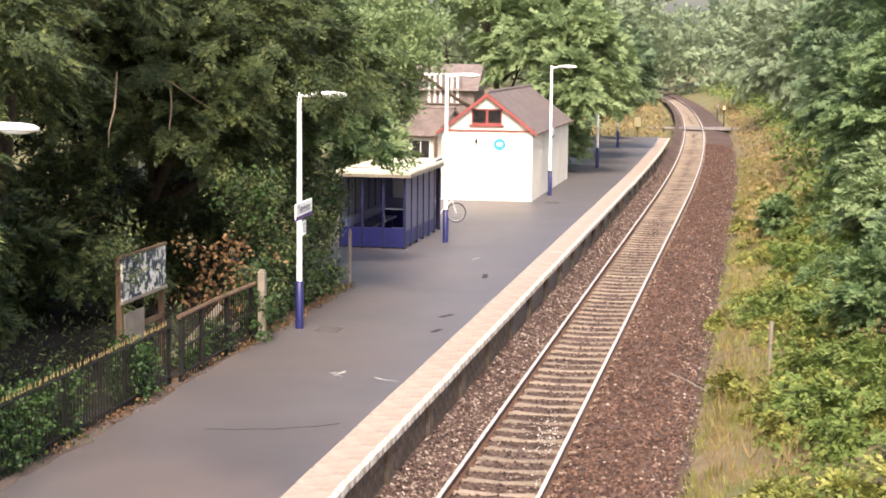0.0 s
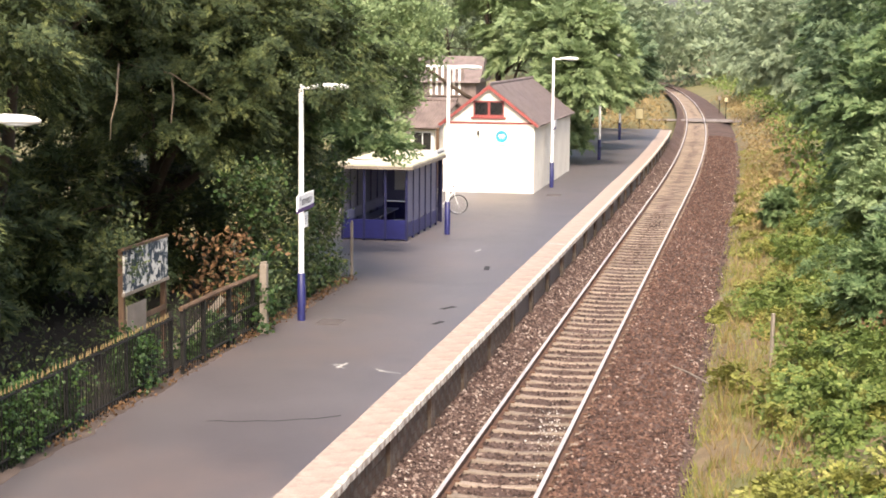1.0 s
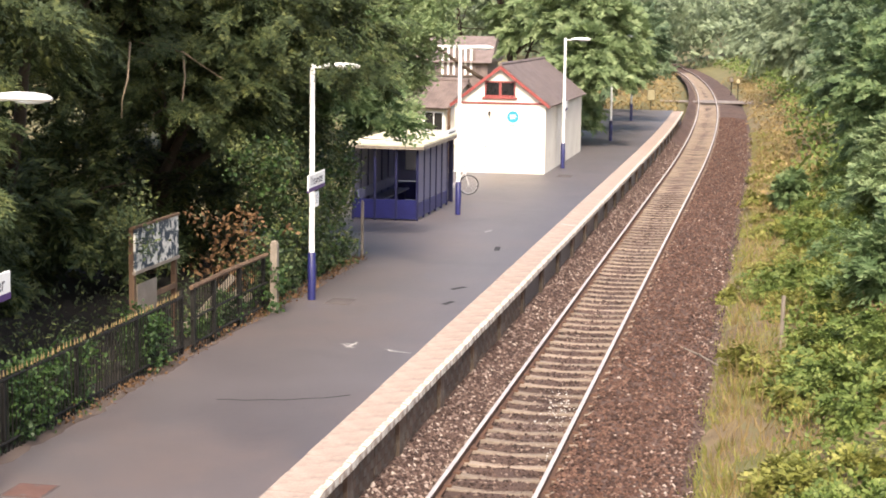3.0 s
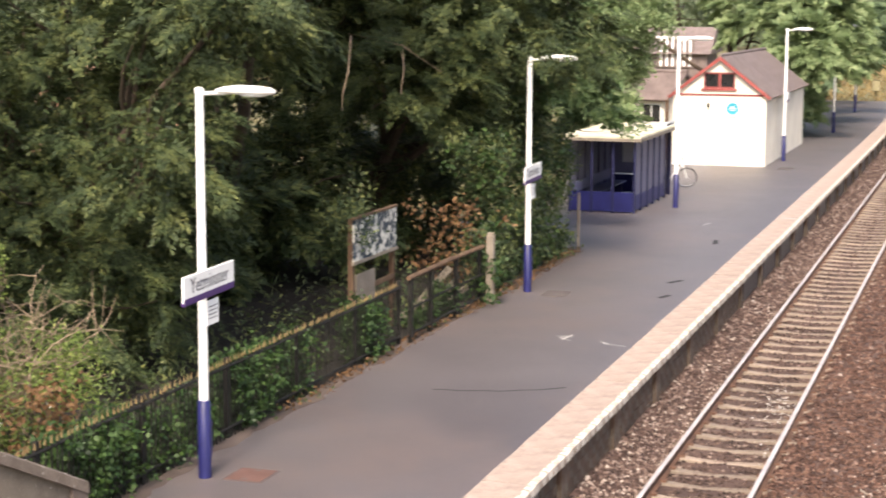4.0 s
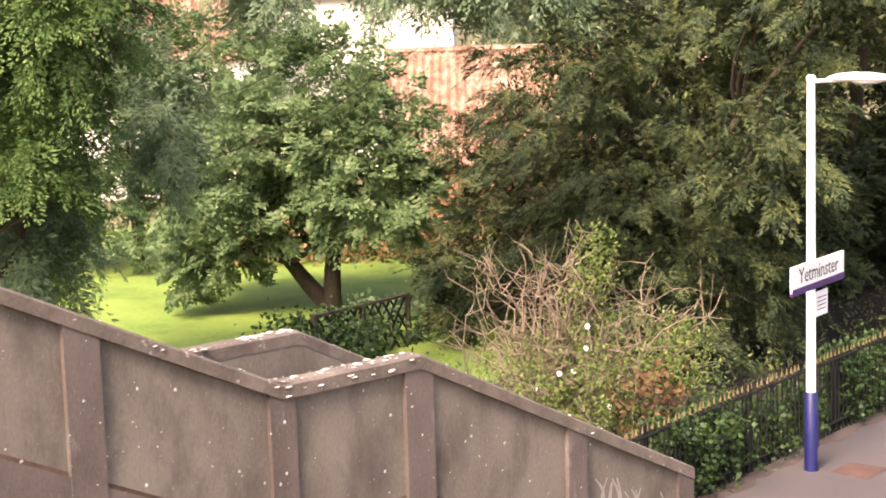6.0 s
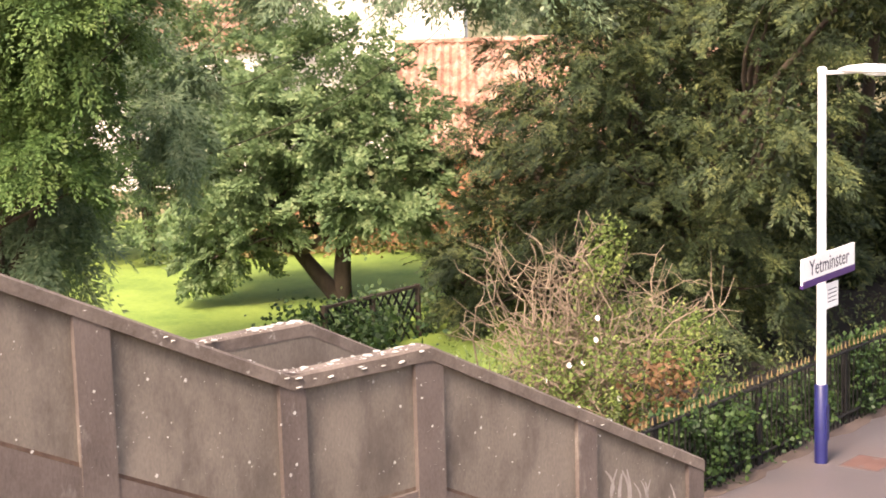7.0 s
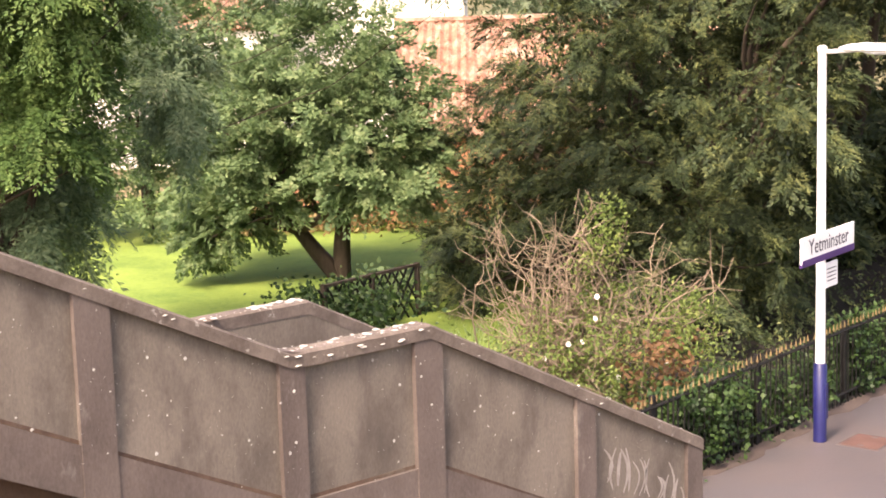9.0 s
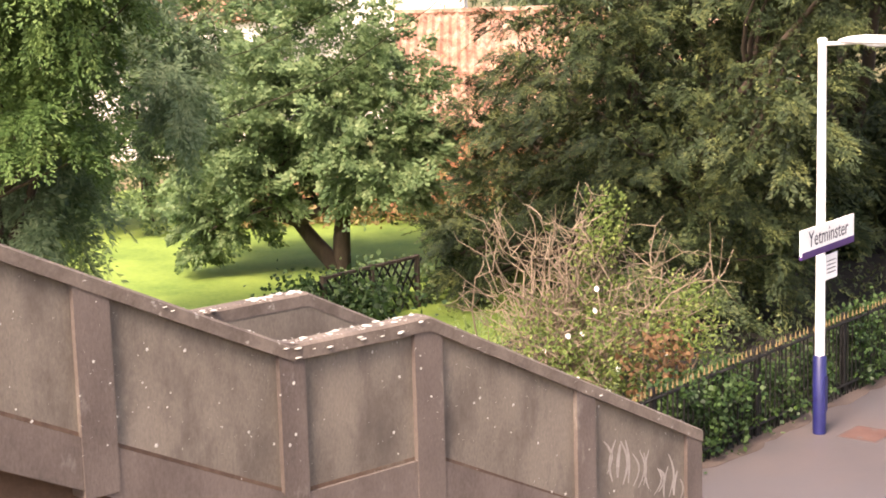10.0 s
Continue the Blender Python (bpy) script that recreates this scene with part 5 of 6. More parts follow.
# last two lobes, mostly above the view, are added to shade the hollow
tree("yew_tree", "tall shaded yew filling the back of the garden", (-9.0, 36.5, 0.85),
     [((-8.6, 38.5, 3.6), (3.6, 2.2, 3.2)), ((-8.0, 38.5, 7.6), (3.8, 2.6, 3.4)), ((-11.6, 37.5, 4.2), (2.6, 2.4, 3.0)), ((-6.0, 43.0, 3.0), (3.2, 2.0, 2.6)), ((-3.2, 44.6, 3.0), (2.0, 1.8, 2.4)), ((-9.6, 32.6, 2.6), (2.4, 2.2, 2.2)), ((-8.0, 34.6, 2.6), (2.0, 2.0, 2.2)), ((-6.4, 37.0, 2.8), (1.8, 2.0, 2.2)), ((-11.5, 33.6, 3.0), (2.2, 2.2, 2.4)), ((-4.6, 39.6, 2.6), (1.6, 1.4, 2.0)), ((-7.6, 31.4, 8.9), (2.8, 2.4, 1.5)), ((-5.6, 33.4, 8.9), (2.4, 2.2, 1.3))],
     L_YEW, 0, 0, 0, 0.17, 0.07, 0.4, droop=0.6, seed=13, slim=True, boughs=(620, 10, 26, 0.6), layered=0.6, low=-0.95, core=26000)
bare = thing("bare_yew_limbs", "pale bare limbs hanging out of the broad yew", "branch", pose(-5.0, 37.5, 6.0))
for pts_ in ([(-0.6, 0.6, 0.3), (0.9, -1.7, 0.1), (1.35, -1.75, -0.2), (1.75, -1.8, -0.45)], [(0.0, -3.0, 0.3), (0.22, -4.9, -0.35), (0.12, -4.95, -0.75), (0.1, -4.9, -1.1)], [(0.9, -1.6, 0.0), (1.0, -2.2, -0.4), (0.95, -2.3, -0.9)]):
    part("limb", tube(pts_, [0.024 - 0.005 * i for i in range(len(pts_))], 6), M_TWIG, bare, "", True)
tree("tree", "light green tree hanging over the waiting shelter", (-3.4, 46.0, 0.85),
     [((-0.9, 45.2, 5.4), (1.4, 1.3, 1.1)), ((0.2, 45.9, 4.05), (1.0, 0.9, 0.5)), ((-1.8, 44.6, 6.8), (1.6, 1.5, 1.2)), ((-2.4, 45.4, 4.4), (1.2, 1.2, 0.9))],
     L_GREEN, 0, 0, 0, 0.13, 0.08, 0.14, droop=0.5, seed=28, group="trees beyond the platform", boughs=(170, 12, 14, 0.42), layered=0.35, low=-0.8, core=600)
# garden trees left of the yews
tree("apple_tree", "round green garden tree with a forked dark trunk on the lawn", (-16.8, 29.5, 0.85),
     [((-17.9, 28.9, 3.8), (1.9, 1.8, 1.6)), ((-16.1, 29.3, 4.0), (2.1, 1.8, 1.7)), ((-17.0, 29.6, 5.2), (1.9, 1.6, 1.4)), ((-18.5, 28.4, 2.2), (0.9, 1.0, 0.8)), ((-15.2, 28.7, 3.2), (1.3, 1.2, 1.0)), ((-19.2, 29.0, 3.4), (1.1, 1.2, 1.1)), ((-17.6, 27.9, 2.6), (0.9, 0.7, 0.6)), ((-19.0, 27.8, 1.9), (0.5, 0.6, 0.8))],
     L_GREEN, 0, 0, 0, 0.095, 0.062, 0.20, droop=0.45, seed=14, fork=0.4, twigs=2, boughs=(560, 12, 14, 0.34), layered=0.3, low=-0.9, core=3000,
     stems=([(0.02, 0, -0.15), (-0.05, -0.02, 0.12), (-0.34, -0.16, 0.5), (-0.68, -0.32, 1.0), (-1.2, -0.5, 1.9)], [(0.06, 0.02, -0.15), (0.08, 0.03, 0.3), (0.10, 0.04, 0.8), (0.16, 0.06, 1.4), (0.3, 0.1, 2.4)]))
tree("ash_tree", "green feathery tree beside the bridge stair", (-15.0, 17.4, 0.85),
     [((-13.8, 16.8, 5.4), (1.0, 1.1, 1.2)), ((-13.0, 16.6, 7.2), (1.1, 1.2, 1.5)), ((-15.3, 17.0, 6.6), (1.4, 1.5, 2.0))],
     L_ASH, 0, 0, 0, 0.066, 0.026, 0.16, droop=0.8, seed=15, boughs=(360, 13, 34, 0.46), layered=0.5, low=-0.8, core=4000)
tree("larch_tree", "blue green conifer with hanging branches over the garden", (-19.5, 19.0, 0.85),
     [((-14.1, 20.2, 5.6), (0.55, 0.7, 1.5)), ((-15.5, 17.8, 3.3), (1.2, 1.2, 1.4)),  ((-14.5, 17.8, 4.0), (0.8, 0.8, 0.9)), ((-16.0, 18.4, 4.6), (1.1, 1.1, 1.2)), ((-12.4, 21.4, 7.6), (1.2, 1.1, 0.7)), ((-10.6, 22.0, 7.5), (1.2, 1.1, 0.7)), ((-9.2, 22.0, 7.7), (1.1, 1.0, 0.7)), ((-16.6, 20.0, 4.4), (1.0, 1.0, 1.4)), ((-17.0, 20.6, 7.4), (1.8, 1.4, 1.4))],
     L_BLUE, 0, 0, 0, 0.095, 0.024, 0.03, droop=1.5, seed=16, twigs=0, boughs=(470, 11, 30, 0.5), layered=0.4, low=-0.9, core=6000)
tree("garden_tree", "leafy green tree at the far side of the lawn", (-24.6, 34.0, 0.85),
     [((-24.4, 33.4, 4.2), (2.4, 2.2, 2.0)), ((-22.6, 34.4, 5.6), (1.8, 1.8, 1.5)), ((-26.0, 33.4, 6.0), (2.0, 2.0, 1.8)), ((-24.2, 33.0, 2.2), (1.8, 1.8, 1.3))],
     L_GREEN, 0, 0, 0, 0.12, 0.075, 0.2, droop=0.5, seed=29, boughs=(300, 12, 14, 0.45), layered=0.35, low=-0.8, core=1500)
# trees past the hut
def tree_beyond(foot, blobs, leaf, n, seed, label):
    tree("tree", label, foot, blobs, leaf, 0, 0, 0, 0.21, 0.12, 0.3, droop=0.5, seed=seed, group="trees beyond the platform", slim=True, boughs=(n // 6, 13, 30, 0.75), layered=0.35, core=n)


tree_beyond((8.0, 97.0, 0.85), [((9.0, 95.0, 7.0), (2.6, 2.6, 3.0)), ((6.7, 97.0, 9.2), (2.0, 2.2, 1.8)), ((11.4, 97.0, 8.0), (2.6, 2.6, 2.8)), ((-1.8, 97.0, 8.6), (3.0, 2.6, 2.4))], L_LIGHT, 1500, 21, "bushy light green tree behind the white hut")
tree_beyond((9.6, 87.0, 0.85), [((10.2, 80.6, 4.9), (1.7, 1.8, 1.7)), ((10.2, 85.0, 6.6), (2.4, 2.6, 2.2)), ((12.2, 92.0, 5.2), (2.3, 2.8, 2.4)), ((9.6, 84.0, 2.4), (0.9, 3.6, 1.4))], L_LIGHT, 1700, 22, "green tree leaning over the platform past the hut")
tree_beyond((15.0, 116.0, 0.85), [((15.0, 101.0, 5.0), (2.4, 3.0, 2.5)), ((14.6, 112.0, 4.4), (2.4, 3.4, 3.2)), ((16.4, 117.0, 5.4), (2.8, 3.4, 3.4)), ((18.2, 122.0, 4.8), (2.4, 3.6, 3.8))], L_BLUE, 1100, 23, "dark green tree at the end of the platform")
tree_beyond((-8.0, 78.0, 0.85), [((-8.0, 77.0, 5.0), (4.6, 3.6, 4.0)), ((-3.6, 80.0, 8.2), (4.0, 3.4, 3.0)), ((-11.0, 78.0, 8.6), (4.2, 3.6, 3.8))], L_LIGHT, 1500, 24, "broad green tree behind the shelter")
tree_beyond((8.0, 140.0, 0.85), [((6.0, 138.0, 8.5), (6.0, 4.5, 5.5)), ((13.0, 142.0, 8.0), (5.5, 4.5, 5.5)), ((-1.0, 142.0, 9.0), (5.5, 4.5, 5.5))], L_FAR, 1500, 25, "tall distant tree, green paled for haze")
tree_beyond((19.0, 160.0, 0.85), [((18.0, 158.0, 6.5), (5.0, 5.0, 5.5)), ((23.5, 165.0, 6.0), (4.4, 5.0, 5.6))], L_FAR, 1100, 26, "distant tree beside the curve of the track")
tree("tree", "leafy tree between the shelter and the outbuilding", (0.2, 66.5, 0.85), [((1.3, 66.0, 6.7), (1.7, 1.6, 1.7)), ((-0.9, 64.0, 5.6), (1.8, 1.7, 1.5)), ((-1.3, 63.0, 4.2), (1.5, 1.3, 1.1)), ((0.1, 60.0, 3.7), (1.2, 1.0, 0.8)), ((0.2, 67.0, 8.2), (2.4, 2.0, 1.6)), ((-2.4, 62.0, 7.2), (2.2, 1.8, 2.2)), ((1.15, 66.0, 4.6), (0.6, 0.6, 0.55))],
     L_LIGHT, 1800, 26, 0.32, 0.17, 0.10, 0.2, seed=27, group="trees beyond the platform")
# trees on the right bank
def bank_tree(foot, blobs, leaf, n, seed, label):
    tree("tree", label, foot, blobs, leaf, 0, 0, 0, 0.19, 0.10, 0.25, droop=0.55, seed=seed, group="trees on the bank", slim=True, boughs=(n // 5, 13, 30, 0.7), layered=0.35, low=-0.8, core=n)


def bank_bush(foot, blobs, leaf, n, seed, label, clump):
    tree("bush", label, foot, blobs, leaf, 0, 0, 0, 0.13, 0.075, 0.1, droop=0.5, seed=seed, category="bush", group="bushes on the bank", slim=True, boughs=(n // 4, 12, 14, clump * 1.6), layered=0.5)


bank_tree((21.4, 62.0, 1.8), [((20.4, 60.0, 4.6), (2.9, 2.9, 3.2)), ((21.6, 63.0, 7.6), (3.2, 3.0, 3.0)), ((19.4, 64.0, 4.0), (2.2, 2.2, 2.4))], L_GREEN, 1500, 33, "tall green tree on the railway bank")
bank_tree((24.4, 82.0, 1.8), [((23.6, 80.0, 4.6), (2.8, 3.0, 3.6)), ((25.0, 84.0, 7.8), (3.4, 3.4, 3.6)), ((26.6, 78.0, 6.0), (3.2, 3.2, 4.2))], L_BLUE, 1500, 34, "green tree on the railway bank")
bank_tree((31.0, 108.0, 1.8), [((29.8, 106.0, 5.0), (3.0, 3.6, 4.2)), ((32.2, 110.0, 7.4), (4.0, 3.8, 4.8))], L_GREEN, 1300, 35, "leafy tree on the far bank")
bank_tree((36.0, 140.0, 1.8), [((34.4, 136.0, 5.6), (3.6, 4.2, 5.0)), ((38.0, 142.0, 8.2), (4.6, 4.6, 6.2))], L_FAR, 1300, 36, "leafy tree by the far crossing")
bank_tree((45.0, 185.0, 1.8), [((42.0, 180.0, 6.4), (4.6, 5.0, 6.0)), ((48.0, 190.0, 8.0), (6.0, 5.0, 7.0))], L_FAR, 1200, 37, "tree beside the curve of the track, green paled for haze")
bank_bush((14.2, 42.0, 1.2), [((13.7, 41.2, 1.7), (0.9, 1.3, 0.8)), ((14.8, 43.0, 2.2), (1.4, 1.7, 1.1))], L_BLUE, 900, 31, "dark green bush on the railway bank", 0.26)
bank_bush((11.4, 36.6, 0.9), [((11.3, 36.4, 1.6), (0.9, 1.1, 0.8)), ((12.3, 37.4, 1.9), (1.1, 1.2, 1.0))], L_GREEN, 700, 39, "dark green bush in the brambles of the bank", 0.24)
bank_bush((16.0, 51.0, 1.2), [((15.4, 50.0, 2.0), (1.2, 1.6, 1.1)), ((16.6, 52.0, 2.8), (1.5, 1.8, 1.4))], L_LIGHT, 900, 32, "yellow green bush on the railway bank", 0.26)
bank_bush((15.1, 61.5, 0.1), [((15.05, 61.5, 0.7), (0.42, 0.6, 0.6)), ((15.5, 62.2, 0.9), (0.5, 0.5, 0.5))], L_GREEN, 240, 38, "small green bush beside the dry grass", 0.16)
# distant woods closing the view
woods = []
r = np.random.default_rng(8)
for k in range(60):
    x = -120 + 230 * k / 60 + r.uniform(-3, 3)
    woods.append(((x, 262 + r.uniform(-12, 25) + 0.12 * abs(x), (7.0 if not 44 < x < 56 else 4.6) + r.uniform(-1, 2.0)), (7, 6, 7.0)))
for k in range(26):
    woods.append(((-60 + 2.2 * k + r.uniform(-2, 2), 150 + r.uniform(-12, 12), 7.0), (5, 5, 6.0)))
for k in range(13):
    a = radians(-66 + 2.2 * k)
    woods.append(((95 * math.sin(a), 95 * math.cos(a), 1.0 + r.uniform(-1, 1.5)), (4.5, 4.5, 5.0)))
# the woods take the haze-paled leaf colour
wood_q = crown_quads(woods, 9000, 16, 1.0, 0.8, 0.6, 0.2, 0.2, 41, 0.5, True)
tagged(new("distant_woods", quads_mesh("woods", wood_q, L_FAR)), "distant woodland, green paled for haze", "woods", kind="stuff")


# ---- ivy, brambles, grass ----
def scatter_leaves(name, label, category, pts, leaf, per, spread, length, width, seed, up=0.5):
    """Clumps of leaves round given points, joined in one mesh."""
    r = np.random.default_rng(seed)
    pts = np.repeat(np.asarray(pts, float), per, axis=0)
    n = len(pts)
    pos = pts + r.normal(size=(n, 3)) * spread
    k = r.uniform(0.6, 1.4, n)
    q = leaf_quads(pos, r.normal(size=(n, 3)) + np.array([0, 0, -0.2]), r.normal(scale=0.6, size=(n, 3)) + np.array([0.5, -0.5, up]), length * k, width * k)
    return tagged(new(name, quads_mesh(name, q, leaf)), label, category, kind="stuff")


r = np.random.default_rng(21)
pts = []
while len(pts) < 2400:                       # ivy on the railing, in climbing tongues
    y = r.uniform(14.5, 32.3)
    h = 1.0 * r.random() ** 0.8
    if noise.noise((y * 1.1, 0.3, h * 0.4)) + 0.35 * (1 - h) > (0.17 if y < 28 else 0.36):
        pts.append(at(y, FENCE_O + (r.uniform(-0.42, -0.10) if r.random() < 0.86 else r.uniform(-0.05, 0.16)), PLAT + 0.02 + h * 0.98))
scatter_leaves("railing_ivy", "green ivy climbing through the iron railing", "ivy", pts, L_IVY, 10, 0.07, 0.062, 0.052, 51)
pts = [at(y, -6.15 - 0.9 * r.random() ** 2, PLAT + 3.3 * r.random()) for y in r.uniform(33.0, 40.6, 3000)]
pts = [p for p in pts if noise.noise((p.x * 0.9, p.y * 0.9, p.z * 0.9)) - 0.22 * max(p.z - 2.6, 0) > -0.18]
scatter_leaves("dark_hedge", "tall dark hedge beside the lamp post", "hedge", pts[::2], L_YEW, 18, 0.14, 0.085, 0.045, 52)
scatter_leaves("hedge_ivy", "ivy growing over the dark hedge", "ivy", pts[1::4], L_IVY, 9, 0.10, 0.10, 0.08, 67)
pts = [at(y, -5.85 - 0.3 * r.random(), PLAT + 0.03) for y in r.uniform(31.5, 40.5, 320)] + [at(y, -5.95 - 0.2 * r.random(), PLAT + 0.02) for y in r.uniform(23.0, 33.0, 240)]
scatter_leaves("leaf_litter", "brown fallen leaves along the foot of the fence", "leaves", pts, L_RUSSET, 3, 0.06, 0.06, 0.05, 53)
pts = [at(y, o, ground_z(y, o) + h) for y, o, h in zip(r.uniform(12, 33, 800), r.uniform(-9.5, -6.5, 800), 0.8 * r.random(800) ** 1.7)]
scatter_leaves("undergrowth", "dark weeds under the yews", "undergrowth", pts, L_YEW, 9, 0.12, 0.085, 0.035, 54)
pts = [(-2.95 + r.normal(0, 0.38), 34.7 + r.normal(0, 0.35), 1.3 + 1.6 * r.random()) for _ in range(60)]
scatter_leaves("dead_foliage", "russet dead foliage behind the gate post", "foliage", pts, L_RUSSET, 9, 0.11, 0.12, 0.06, 55)

pts = []
while len(pts) < 6500:                       # low leaves between the mounds of the right bank
    y = 17 + 62 * r.random() ** 1.5
    o = r.uniform(3.5, 15.0)
    if o > 3.9 + 1.5 * noise.noise((y * 0.33, o * 0.33, 2.0)):
        pts.append(at(y, o, ground_z(y, o) + 0.25 * r.random()))
scatter_leaves("bramble_bank", "dense green brambles over the railway bank", "brambles", pts, L_BRAMBLE, 12, np.array([0.15, 0.15, 0.06]), 0.115, 0.075, 56, 0.7)


def mounds(name, label, count, y0, y1, o0, o1, size, leaf, boughs, seed):
    """Overlapping heaps of arching growth on the bank."""
    r = np.random.default_rng(seed)
    heaps = []
    while len(heaps) < count:
        y, o = y0 + (y1 - y0) * r.random() ** 1.4, r.uniform(o0, o1)
        if o > o0 + 0.9 + 1.6 * noise.noise((y * 0.33, o * 0.33, 2.0)):
            k = size * r.uniform(0.6, 1.4)
            p = at(y, o, ground_z(y, o) + 0.25 * k)
            heaps.append((tuple(p), (k, k, 0.75 * k)))
    q = bough_quads(heaps, boughs, 9, 13, 0.32, 0.088, 0.058, 0.8, seed, 0.35, False, 0.0)
    return tagged(new(name, quads_mesh(name, q, leaf)), label, "brambles", kind="stuff")


mounds("bramble_mounds", "arching green brambles in mounds on the railway bank", 300, 17, 74, 3.3, 14.0, 0.62, L_BRAMBLE, 2900, 71)
mounds("yellow_weeds", "yellowing tall weeds along the foot of the bank", 110, 19, 84, 2.7, 6.4, 0.42, L_WEED, 620, 72)
mounds("dark_brambles", "dark green thicket on the railway bank", 40, 24, 66, 5.2, 13.0, 0.8, L_GREEN, 420, 73)
pts = [at(y, o, ground_z(y, o) + 0.4 * h) for y, o, h in zip(70 + 190 * r.random(3500) ** 1.3, r.uniform(5.6, 20.0, 3500), r.random(3500))]
scatter_leaves("bank_scrub", "mixed green scrub along the far bank", "scrub", pts, L_BRAMBLE, 8, 0.5, 0.32, 0.2, 57, 0.9)
pts = [at(y, o, ground_z(y, o) + 0.3 * h) for y, o, h in zip(r.uniform(115, 240, 1500), r.uniform(-12, -2.6, 1500), r.random(1500))]
scatter_leaves("end_scrub", "yellowing scrub past the platform end", "scrub", pts, L_DRY, 8, 0.35, 0.3, 0.12, 58, 0.9)


def grass(name, label, n, y0, y1, o0, o1, h, leaf, seed, power=1.5):
    r = np.random.default_rng(seed)
    yy, oo = y0 + (y1 - y0) * r.random(n) ** power, r.uniform(o0, o1, n)
    keep = np.array([noise.noise((a * 0.5, b * 0.9, seed)) > -0.22 for a, b in zip(yy, oo)])
    yy, oo = yy[keep], oo[keep]
    pos = np.array([at(a, b, ground_z(a, b) - 0.03) for a, b in zip(yy, oo)])
    up = r.normal(scale=0.35, size=(len(pos), 3)) + np.array([0, 0, 1.0])
    k = r.uniform(0.5, 1.5, len(pos))
    return tagged(new(name, quads_mesh(name, leaf_quads(pos, up, r.normal(size=(len(pos), 3)), h * k, 0.022 * k, True), leaf)), label, "grass", kind="stuff")


verge = part("verge", strip(lambda y: [(o, ground_z(y, o) + 0.012 + 0.05 * noise.noise((y * 0.8, o * 1.5, 1.0))) for o in np.linspace(2.55, 6.2, 11)], [14 + 0.8 * i for i in range(180)]), M_VERGE, smooth=True)
tagged(verge, "dry sandy verge beside the ballast", "verge", kind="structure")
grass("dry_grass", "thin dry yellow grass along the ballast edge", 17000, 18, 110, 2.6, 4.9, 0.13, L_DRY, 61)
grass("seeding_grass", "tall seeding grass stalks along the verge", 5000, 18, 90, 3.2, 5.0, 0.42, L_DRY, 65)
pts = [at(y, o, ground_z(y, o) + 0.25 * h) for y, o, h in zip(62 + 140 * r.random(1500), r.uniform(3.4, 6.6, 1500), r.random(1500))]
scatter_leaves("verge_scrub", "straw-coloured tall weeds along the far verge", "weeds", pts, L_DRY, 7, 0.28, 0.26, 0.08, 66, 0.9)
grass("green_grass", "green grass tufts along the ballast edge", 20000, 18, 110, 2.8, 5.2, 0.22, L_WEED, 62)
grass("lawn_weeds", "long grass along the lawn edge", 6000, 20, 34, -14, -11, 0.25, L_LIGHT, 63, 1.0)

# spilled pale stones on the sleepers, and withered bracken on the bank
spill = bmesh.new()
r = np.random.default_rng(77)
for x, y, n in ((3.42, 30.1, 60), (3.15, 29.3, 30), (2.85, 27.0, 22), (3.5, 31.2, 14)):
    for _ in range(n):
        c = Vector((x + r.normal(0, 0.13), y + r.normal(0, 0.45), -0.168 + 0.01 * r.random()))
        for v in bmesh.ops.create_icosphere(spill, subdivisions=1, radius=0.008 + 0.016 * r.random() ** 2)["verts"]:
            v.co = c + Vector((v.co.x * r.uniform(0.8, 1.3), v.co.y, v.co.z * 0.6))
tagged(part("pale_stones", spill, M_CHIP), "scattered white limestone chips between the rails", "stones", kind="stuff")
pts = [(10.9 + 0.5 * r.normal(), 33.6 + 0.5 * r.normal(), ground_z(33.6, 5.5) + 0.9 * r.random()) for _ in range(90)]
scatter_leaves("withered_bracken", "brown withered bracken among the brambles", "bracken", pts, L_RUSSET, 9, 0.14, 0.12, 0.06, 66)

pts = [(-2.1 + 0.16 * r.normal(), 34.0 + 0.22 * r.normal(), PLAT + 0.1 + 0.9 * r.random()) for _ in range(40)]
scatter_leaves("post_ivy", "ivy round the gate post", "ivy", pts, L_IVY, 8, 0.06, 0.08, 0.07, 69)
pts = [(-4.35 + 0.2 * r.normal(), 29.8 + 0.45 * r.normal(), 3.0 + 0.28 * r.normal()) for _ in range(46)]
scatter_leaves("hanging_spray", "yew spray hanging in front of the notice board", "foliage", pts, L_YEW, 26, 0.11, 0.08, 0.04, 68)

pts = [(-1.05 + 0.42 * r.normal(), 34.9 + 0.25 * r.normal(), 5.95 + 0.16 * r.normal()) for _ in range(34)]
scatter_leaves("hanging_spray", "yew spray hanging in front of the lamp bracket", "foliage", pts, L_YEW, 24, 0.10, 0.08, 0.035, 74)

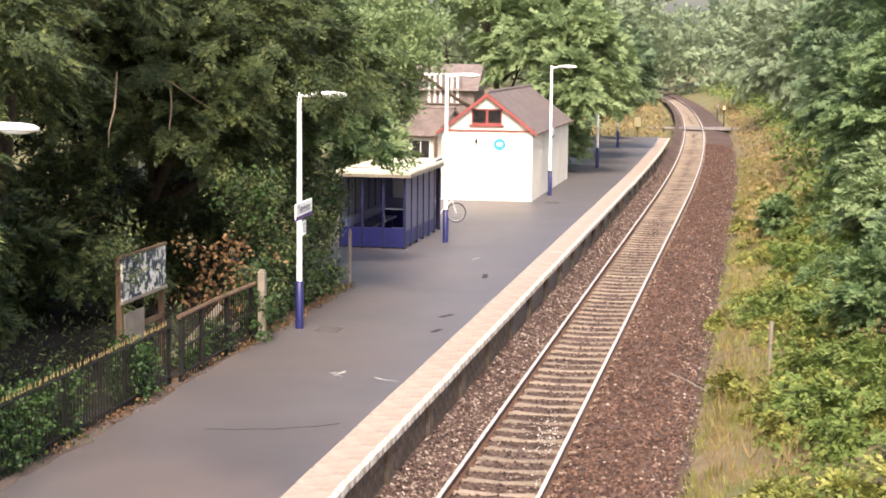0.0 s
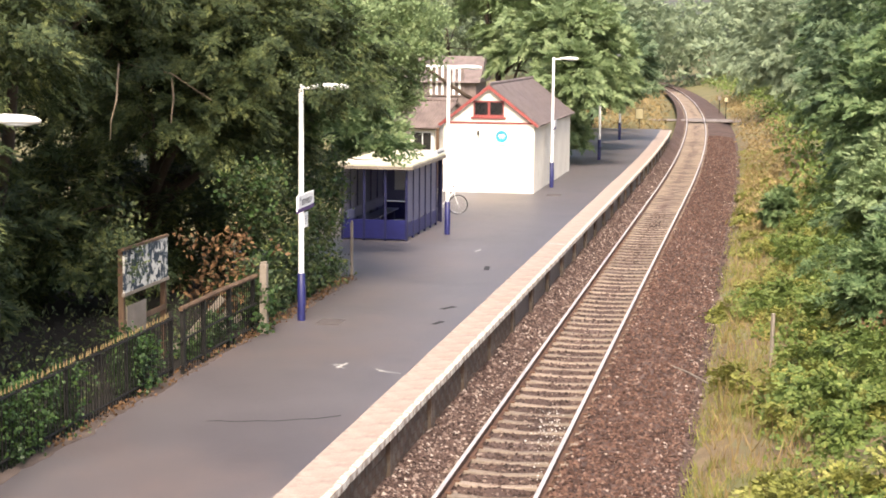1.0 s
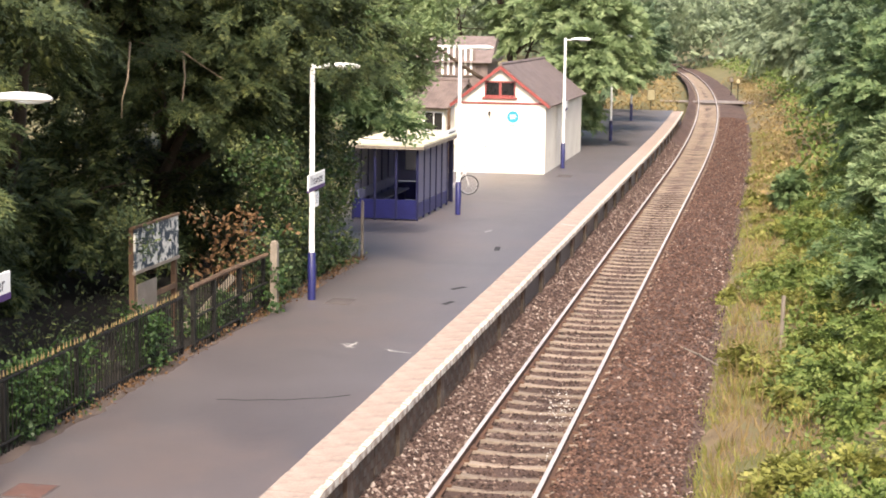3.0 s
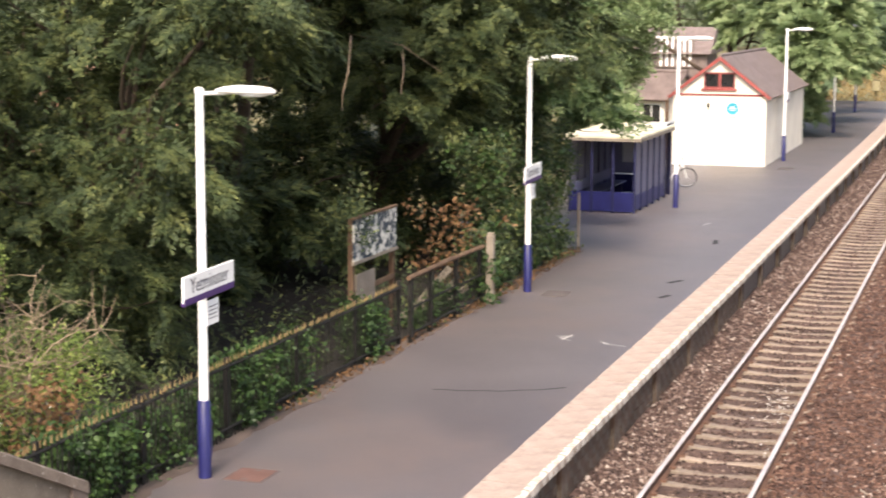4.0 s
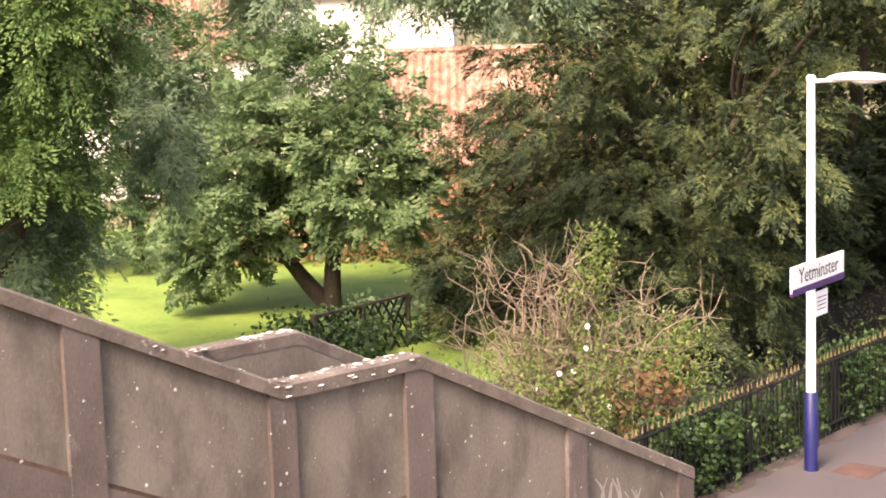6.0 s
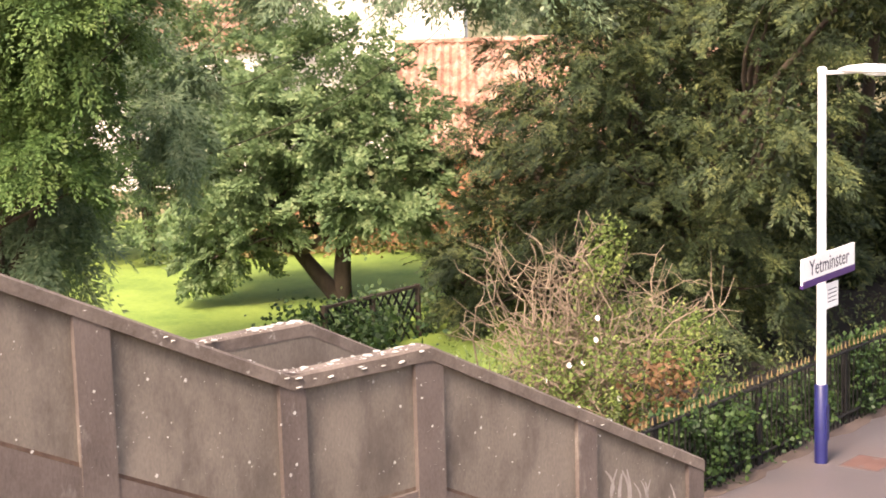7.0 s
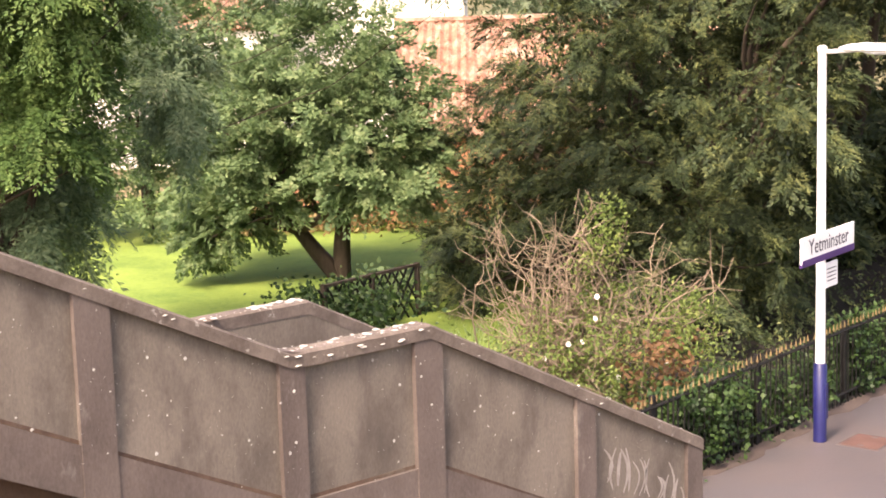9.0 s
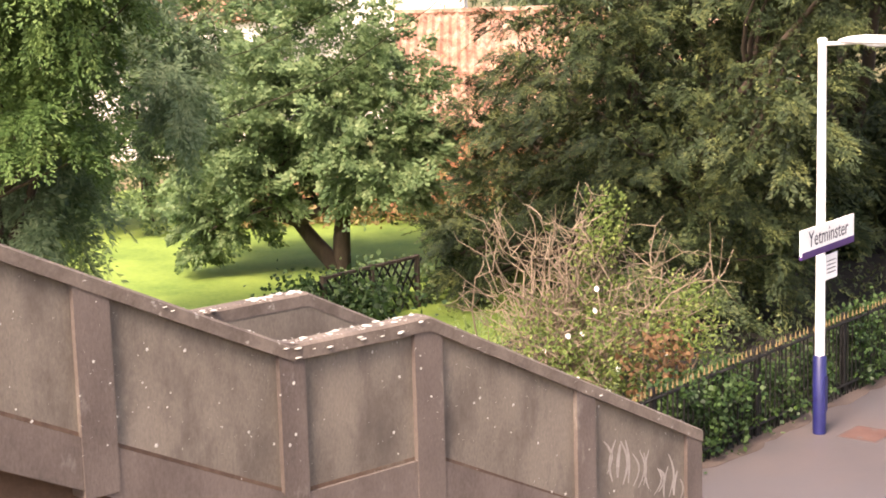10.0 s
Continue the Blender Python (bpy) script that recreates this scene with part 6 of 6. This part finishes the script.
# dead shrub with a climbing plant behind the stair
ds = thing("dead_shrub", "bare tangled dead shrub with a flowering creeper behind the stair", "shrub", pose(-8.4, 21.4, 0.85))
bm = bmesh.new()
r = np.random.default_rng(31)
for k in range(95):
    a, lean = r.uniform(0, 6.28), r.uniform(0.15, 1.0)
    tip = np.array([2.2 * lean * math.cos(a), 1.6 * lean * math.sin(a), r.uniform(1.3, 3.0) * (1.1 - 0.35 * lean)])
    start = np.array((0.6 * r.normal(), 0.4 * r.normal(), 0.0))
    main = [start + (tip - start) * np.array([q, q, q ** 0.75]) + (r.normal(scale=0.10, size=3) if 0 < q < 1 else 0) for q in np.linspace(0, 1, 10)]
    add_tube(bm, main, [0.017 - 0.0013 * i for i in range(10)], 4)
    for _ in range(6):
        b = main[int(r.integers(3, 9))]
        out = unit((tip - start)[None] * 0.25 + r.normal(size=(1, 3)))[0]
        kink = b + out * r.uniform(0.15, 0.3)
        end = kink + unit((out + r.normal(scale=0.5, size=3))[None])[0] * r.uniform(0.15, 0.45)
        add_tube(bm, [b, (b + kink) / 2 + r.normal(scale=0.02, size=3), kink, end], [0.009, 0.008, 0.006, 0.003], 3)
tagged(part("twig_tangle", bm, M_TWIG, ds, "bare pale branches"), kind="stuff")
pts = [(0.8 * r.normal() + 0.2, 0.7 * r.normal() - 0.3, 0.2 + 1.25 * r.random()) for _ in range(330)]
pts += [(0.35 + 0.15 * r.normal(), -0.1 + 0.15 * r.normal(), 1.4 + 1.5 * s) for s in r.random(70)] + [(1.5 + 0.2 * r.normal(), 0.2 * r.normal(), 0.8 + 1.0 * s) for s in r.random(50)]
q = np.repeat(np.array(pts), 18, axis=0)
q = leaf_quads(q + r.normal(scale=0.1, size=q.shape), r.normal(size=q.shape), r.normal(scale=0.6, size=q.shape) + np.array([0.2, -0.6, 0.6]), 0.066, 0.036)
cp = new("creeper", quads_mesh("creeper", q, L_BRAMBLE))
cp.parent = ds
flower = bmesh.new()
for k in range(6):
    a = 2 * math.pi * k / 6
    b = 2 * math.pi * (k + 1) / 6
    flower.faces.new([flower.verts.new(p) for p in ((0, 0, 0), (0.038 * math.cos(a), -0.012, 0.038 * math.sin(a)), (0.038 * math.cos((a + b) / 2), -0.02, 0.038 * math.sin((a + b) / 2)), (0.038 * math.cos(b), -0.012, 0.038 * math.sin(b)))])
flower_me = mesh_of(flower, "flower", L_PETAL)
for x, y, z in ((0.55, -0.8, 1.5), (0.2, -0.9, 1.15), (0.4, -0.9, 1.2), (-0.1, -1.0, 0.95), (0.9, -0.9, 0.75), (1.45, -0.6, 0.95), (0.1, -1.0, 0.6), (0.5, -0.6, 1.75), (-0.4, -0.9, 0.55), (0.75, -0.9, 0.45)):
    piece("flower", flower_me, ds, pose(x, y, z, random.uniform(-20, 20), 0, random.uniform(-30, 30)))
pts = [(-6.9 + 0.25 * r.normal(), 20.6 + 0.3 * r.normal(), 1.2 + 0.9 * r.random()) for _ in range(70)]
scatter_leaves("russet_shrub", "russet withered shrub by the end of the railing", "shrub", pts, L_RUSSET, 8, 0.08, 0.09, 0.05, 59)
scatter_leaves("lattice_creeper", "dark creeper round the lattice fence", "creeper", scatter_later, L_GREEN, 9, 0.14, 0.11, 0.07, 64)
pts = [(-14.0 + 0.55 * r.normal(), 24.6 + 0.45 * r.normal(), 0.9 + 0.75 * r.random()) for _ in range(260)]
scatter_leaves("lattice_hedge", "low dark hedge at the foot of the lattice fence", "hedge", pts, L_IVY, 12, 0.13, 0.10, 0.07, 70)
pts = [(x, 35.2 + 0.53 * (x + 19) + r.normal(0, 0.3), 0.9 + 1.2 * r.random() ** 1.6) for x in r.uniform(-22, -15.0, 420)]
scatter_leaves("dry_border", "sunlit yellowing plants along the garden wall", "plants", pts, L_DRY, 8, 0.14, 0.16, 0.07, 60)

# ---- pieces of the track and platform ----
sleeper_bm = bmesh.new()
rows = []
for x, hw, top in ((-1.25, 0.12, -0.17), (-1.0, 0.125, -0.155), (-0.75, 0.125, -0.15), (-0.4, 0.11, -0.178), (0.0, 0.10, -0.196), (0.4, 0.11, -0.178), (0.75, 0.125, -0.15), (1.0, 0.125, -0.155), (1.25, 0.12, -0.17)):
    rows.append([sleeper_bm.verts.new(p) for p in ((x, -hw, -0.36), (x, -hw + 0.02, top - 0.015), (x, -hw + 0.04, top), (x, hw - 0.04, top), (x, hw - 0.02, top - 0.015), (x, hw, -0.36))])
for a, b in zip(rows, rows[1:]):
    for k in range(5):
        sleeper_bm.faces.new((a[k], a[k + 1], b[k + 1], b[k]))
sleeper_bm.faces.new(rows[0]), sleeper_bm.faces.new(rows[-1])
sleeper_me = mesh_of(sleeper_bm, "sleeper", M_SLEEPER)
clip_me = mesh_of(boxes(((-0.13, -0.06, -0.16), (0.13, 0.06, -0.125))), "clip", M_RAIL)
track = thing("sleepers", "pale concrete sleepers bedded in brown ballast", "sleepers", None)
y, k = 16.0, 0
while k < 285:
    if not 144.8 < y < 150.0:
        piece("sleeper", sleeper_me, track, along(y, random.uniform(-0.015, 0.015), random.uniform(-0.008, 0.006), random.uniform(-0.6, 0.6)))
        k += 1
        if y < 62:
            for o in (-0.752, 0.752):
                piece("rail_clip", clip_me, track, along(y, o, 0.0))
    y += 0.757 * math.cos(math.atan(slope(y)))

slab_bm = bmesh.new()
add_box(slab_bm, (-2.19, 0.006, 0.79), (-1.58, 0.894, PLAT + 0.006), None, 0)
add_box(slab_bm, (-1.58, 0.006, 0.79), (-1.47, 0.894, PLAT + 0.006), None, 1)
bmesh.ops.remove_doubles(slab_bm, verts=slab_bm.verts, dist=1e-5)
slab_me = mesh_of(slab_bm, "coping_slab", [M_COPING, M_EDGE])
edge = thing("platform_edge", "pinkish stone platform edging with a worn white painted lip", "platform edge", None)
y = 3.0
while y < PLATFORM_END - 0.9:
    piece("coping_slab", slab_me, edge, along(y, random.uniform(-0.005, 0.005), random.uniform(-0.006, 0.003), random.uniform(-0.12, 0.12)))
    y += 0.9 * math.cos(math.atan(slope(y)))
# brick face below the edge, nearest stretch in bricks
wall_face = thing("retaining_wall", "sooty brick front of the platform under the edging", "wall", None)
pier_me = mesh_of(boxes(((-1.63, -0.17, -0.5), (-1.53, 0.17, 0.79))), "brick_pier", M_BRICKDARK)
brick_me = mesh_of(boxes(((-1.66, 0.006, 0.006), (-1.595, 0.44, 0.144))), "brick", M_BRICKDARK)
for i in range(7):
    for j in range(40):
        piece("brick", brick_me, wall_face, along(21.0 + 0.437 * j + (0.21 if i % 2 else 0), random.uniform(-0.008, 0.01), -0.24 + 0.148 * i))
for k in range(28):
    piece("brick_pier", pier_me, wall_face, along(19.0 + 3.2 * k, 0, 0))
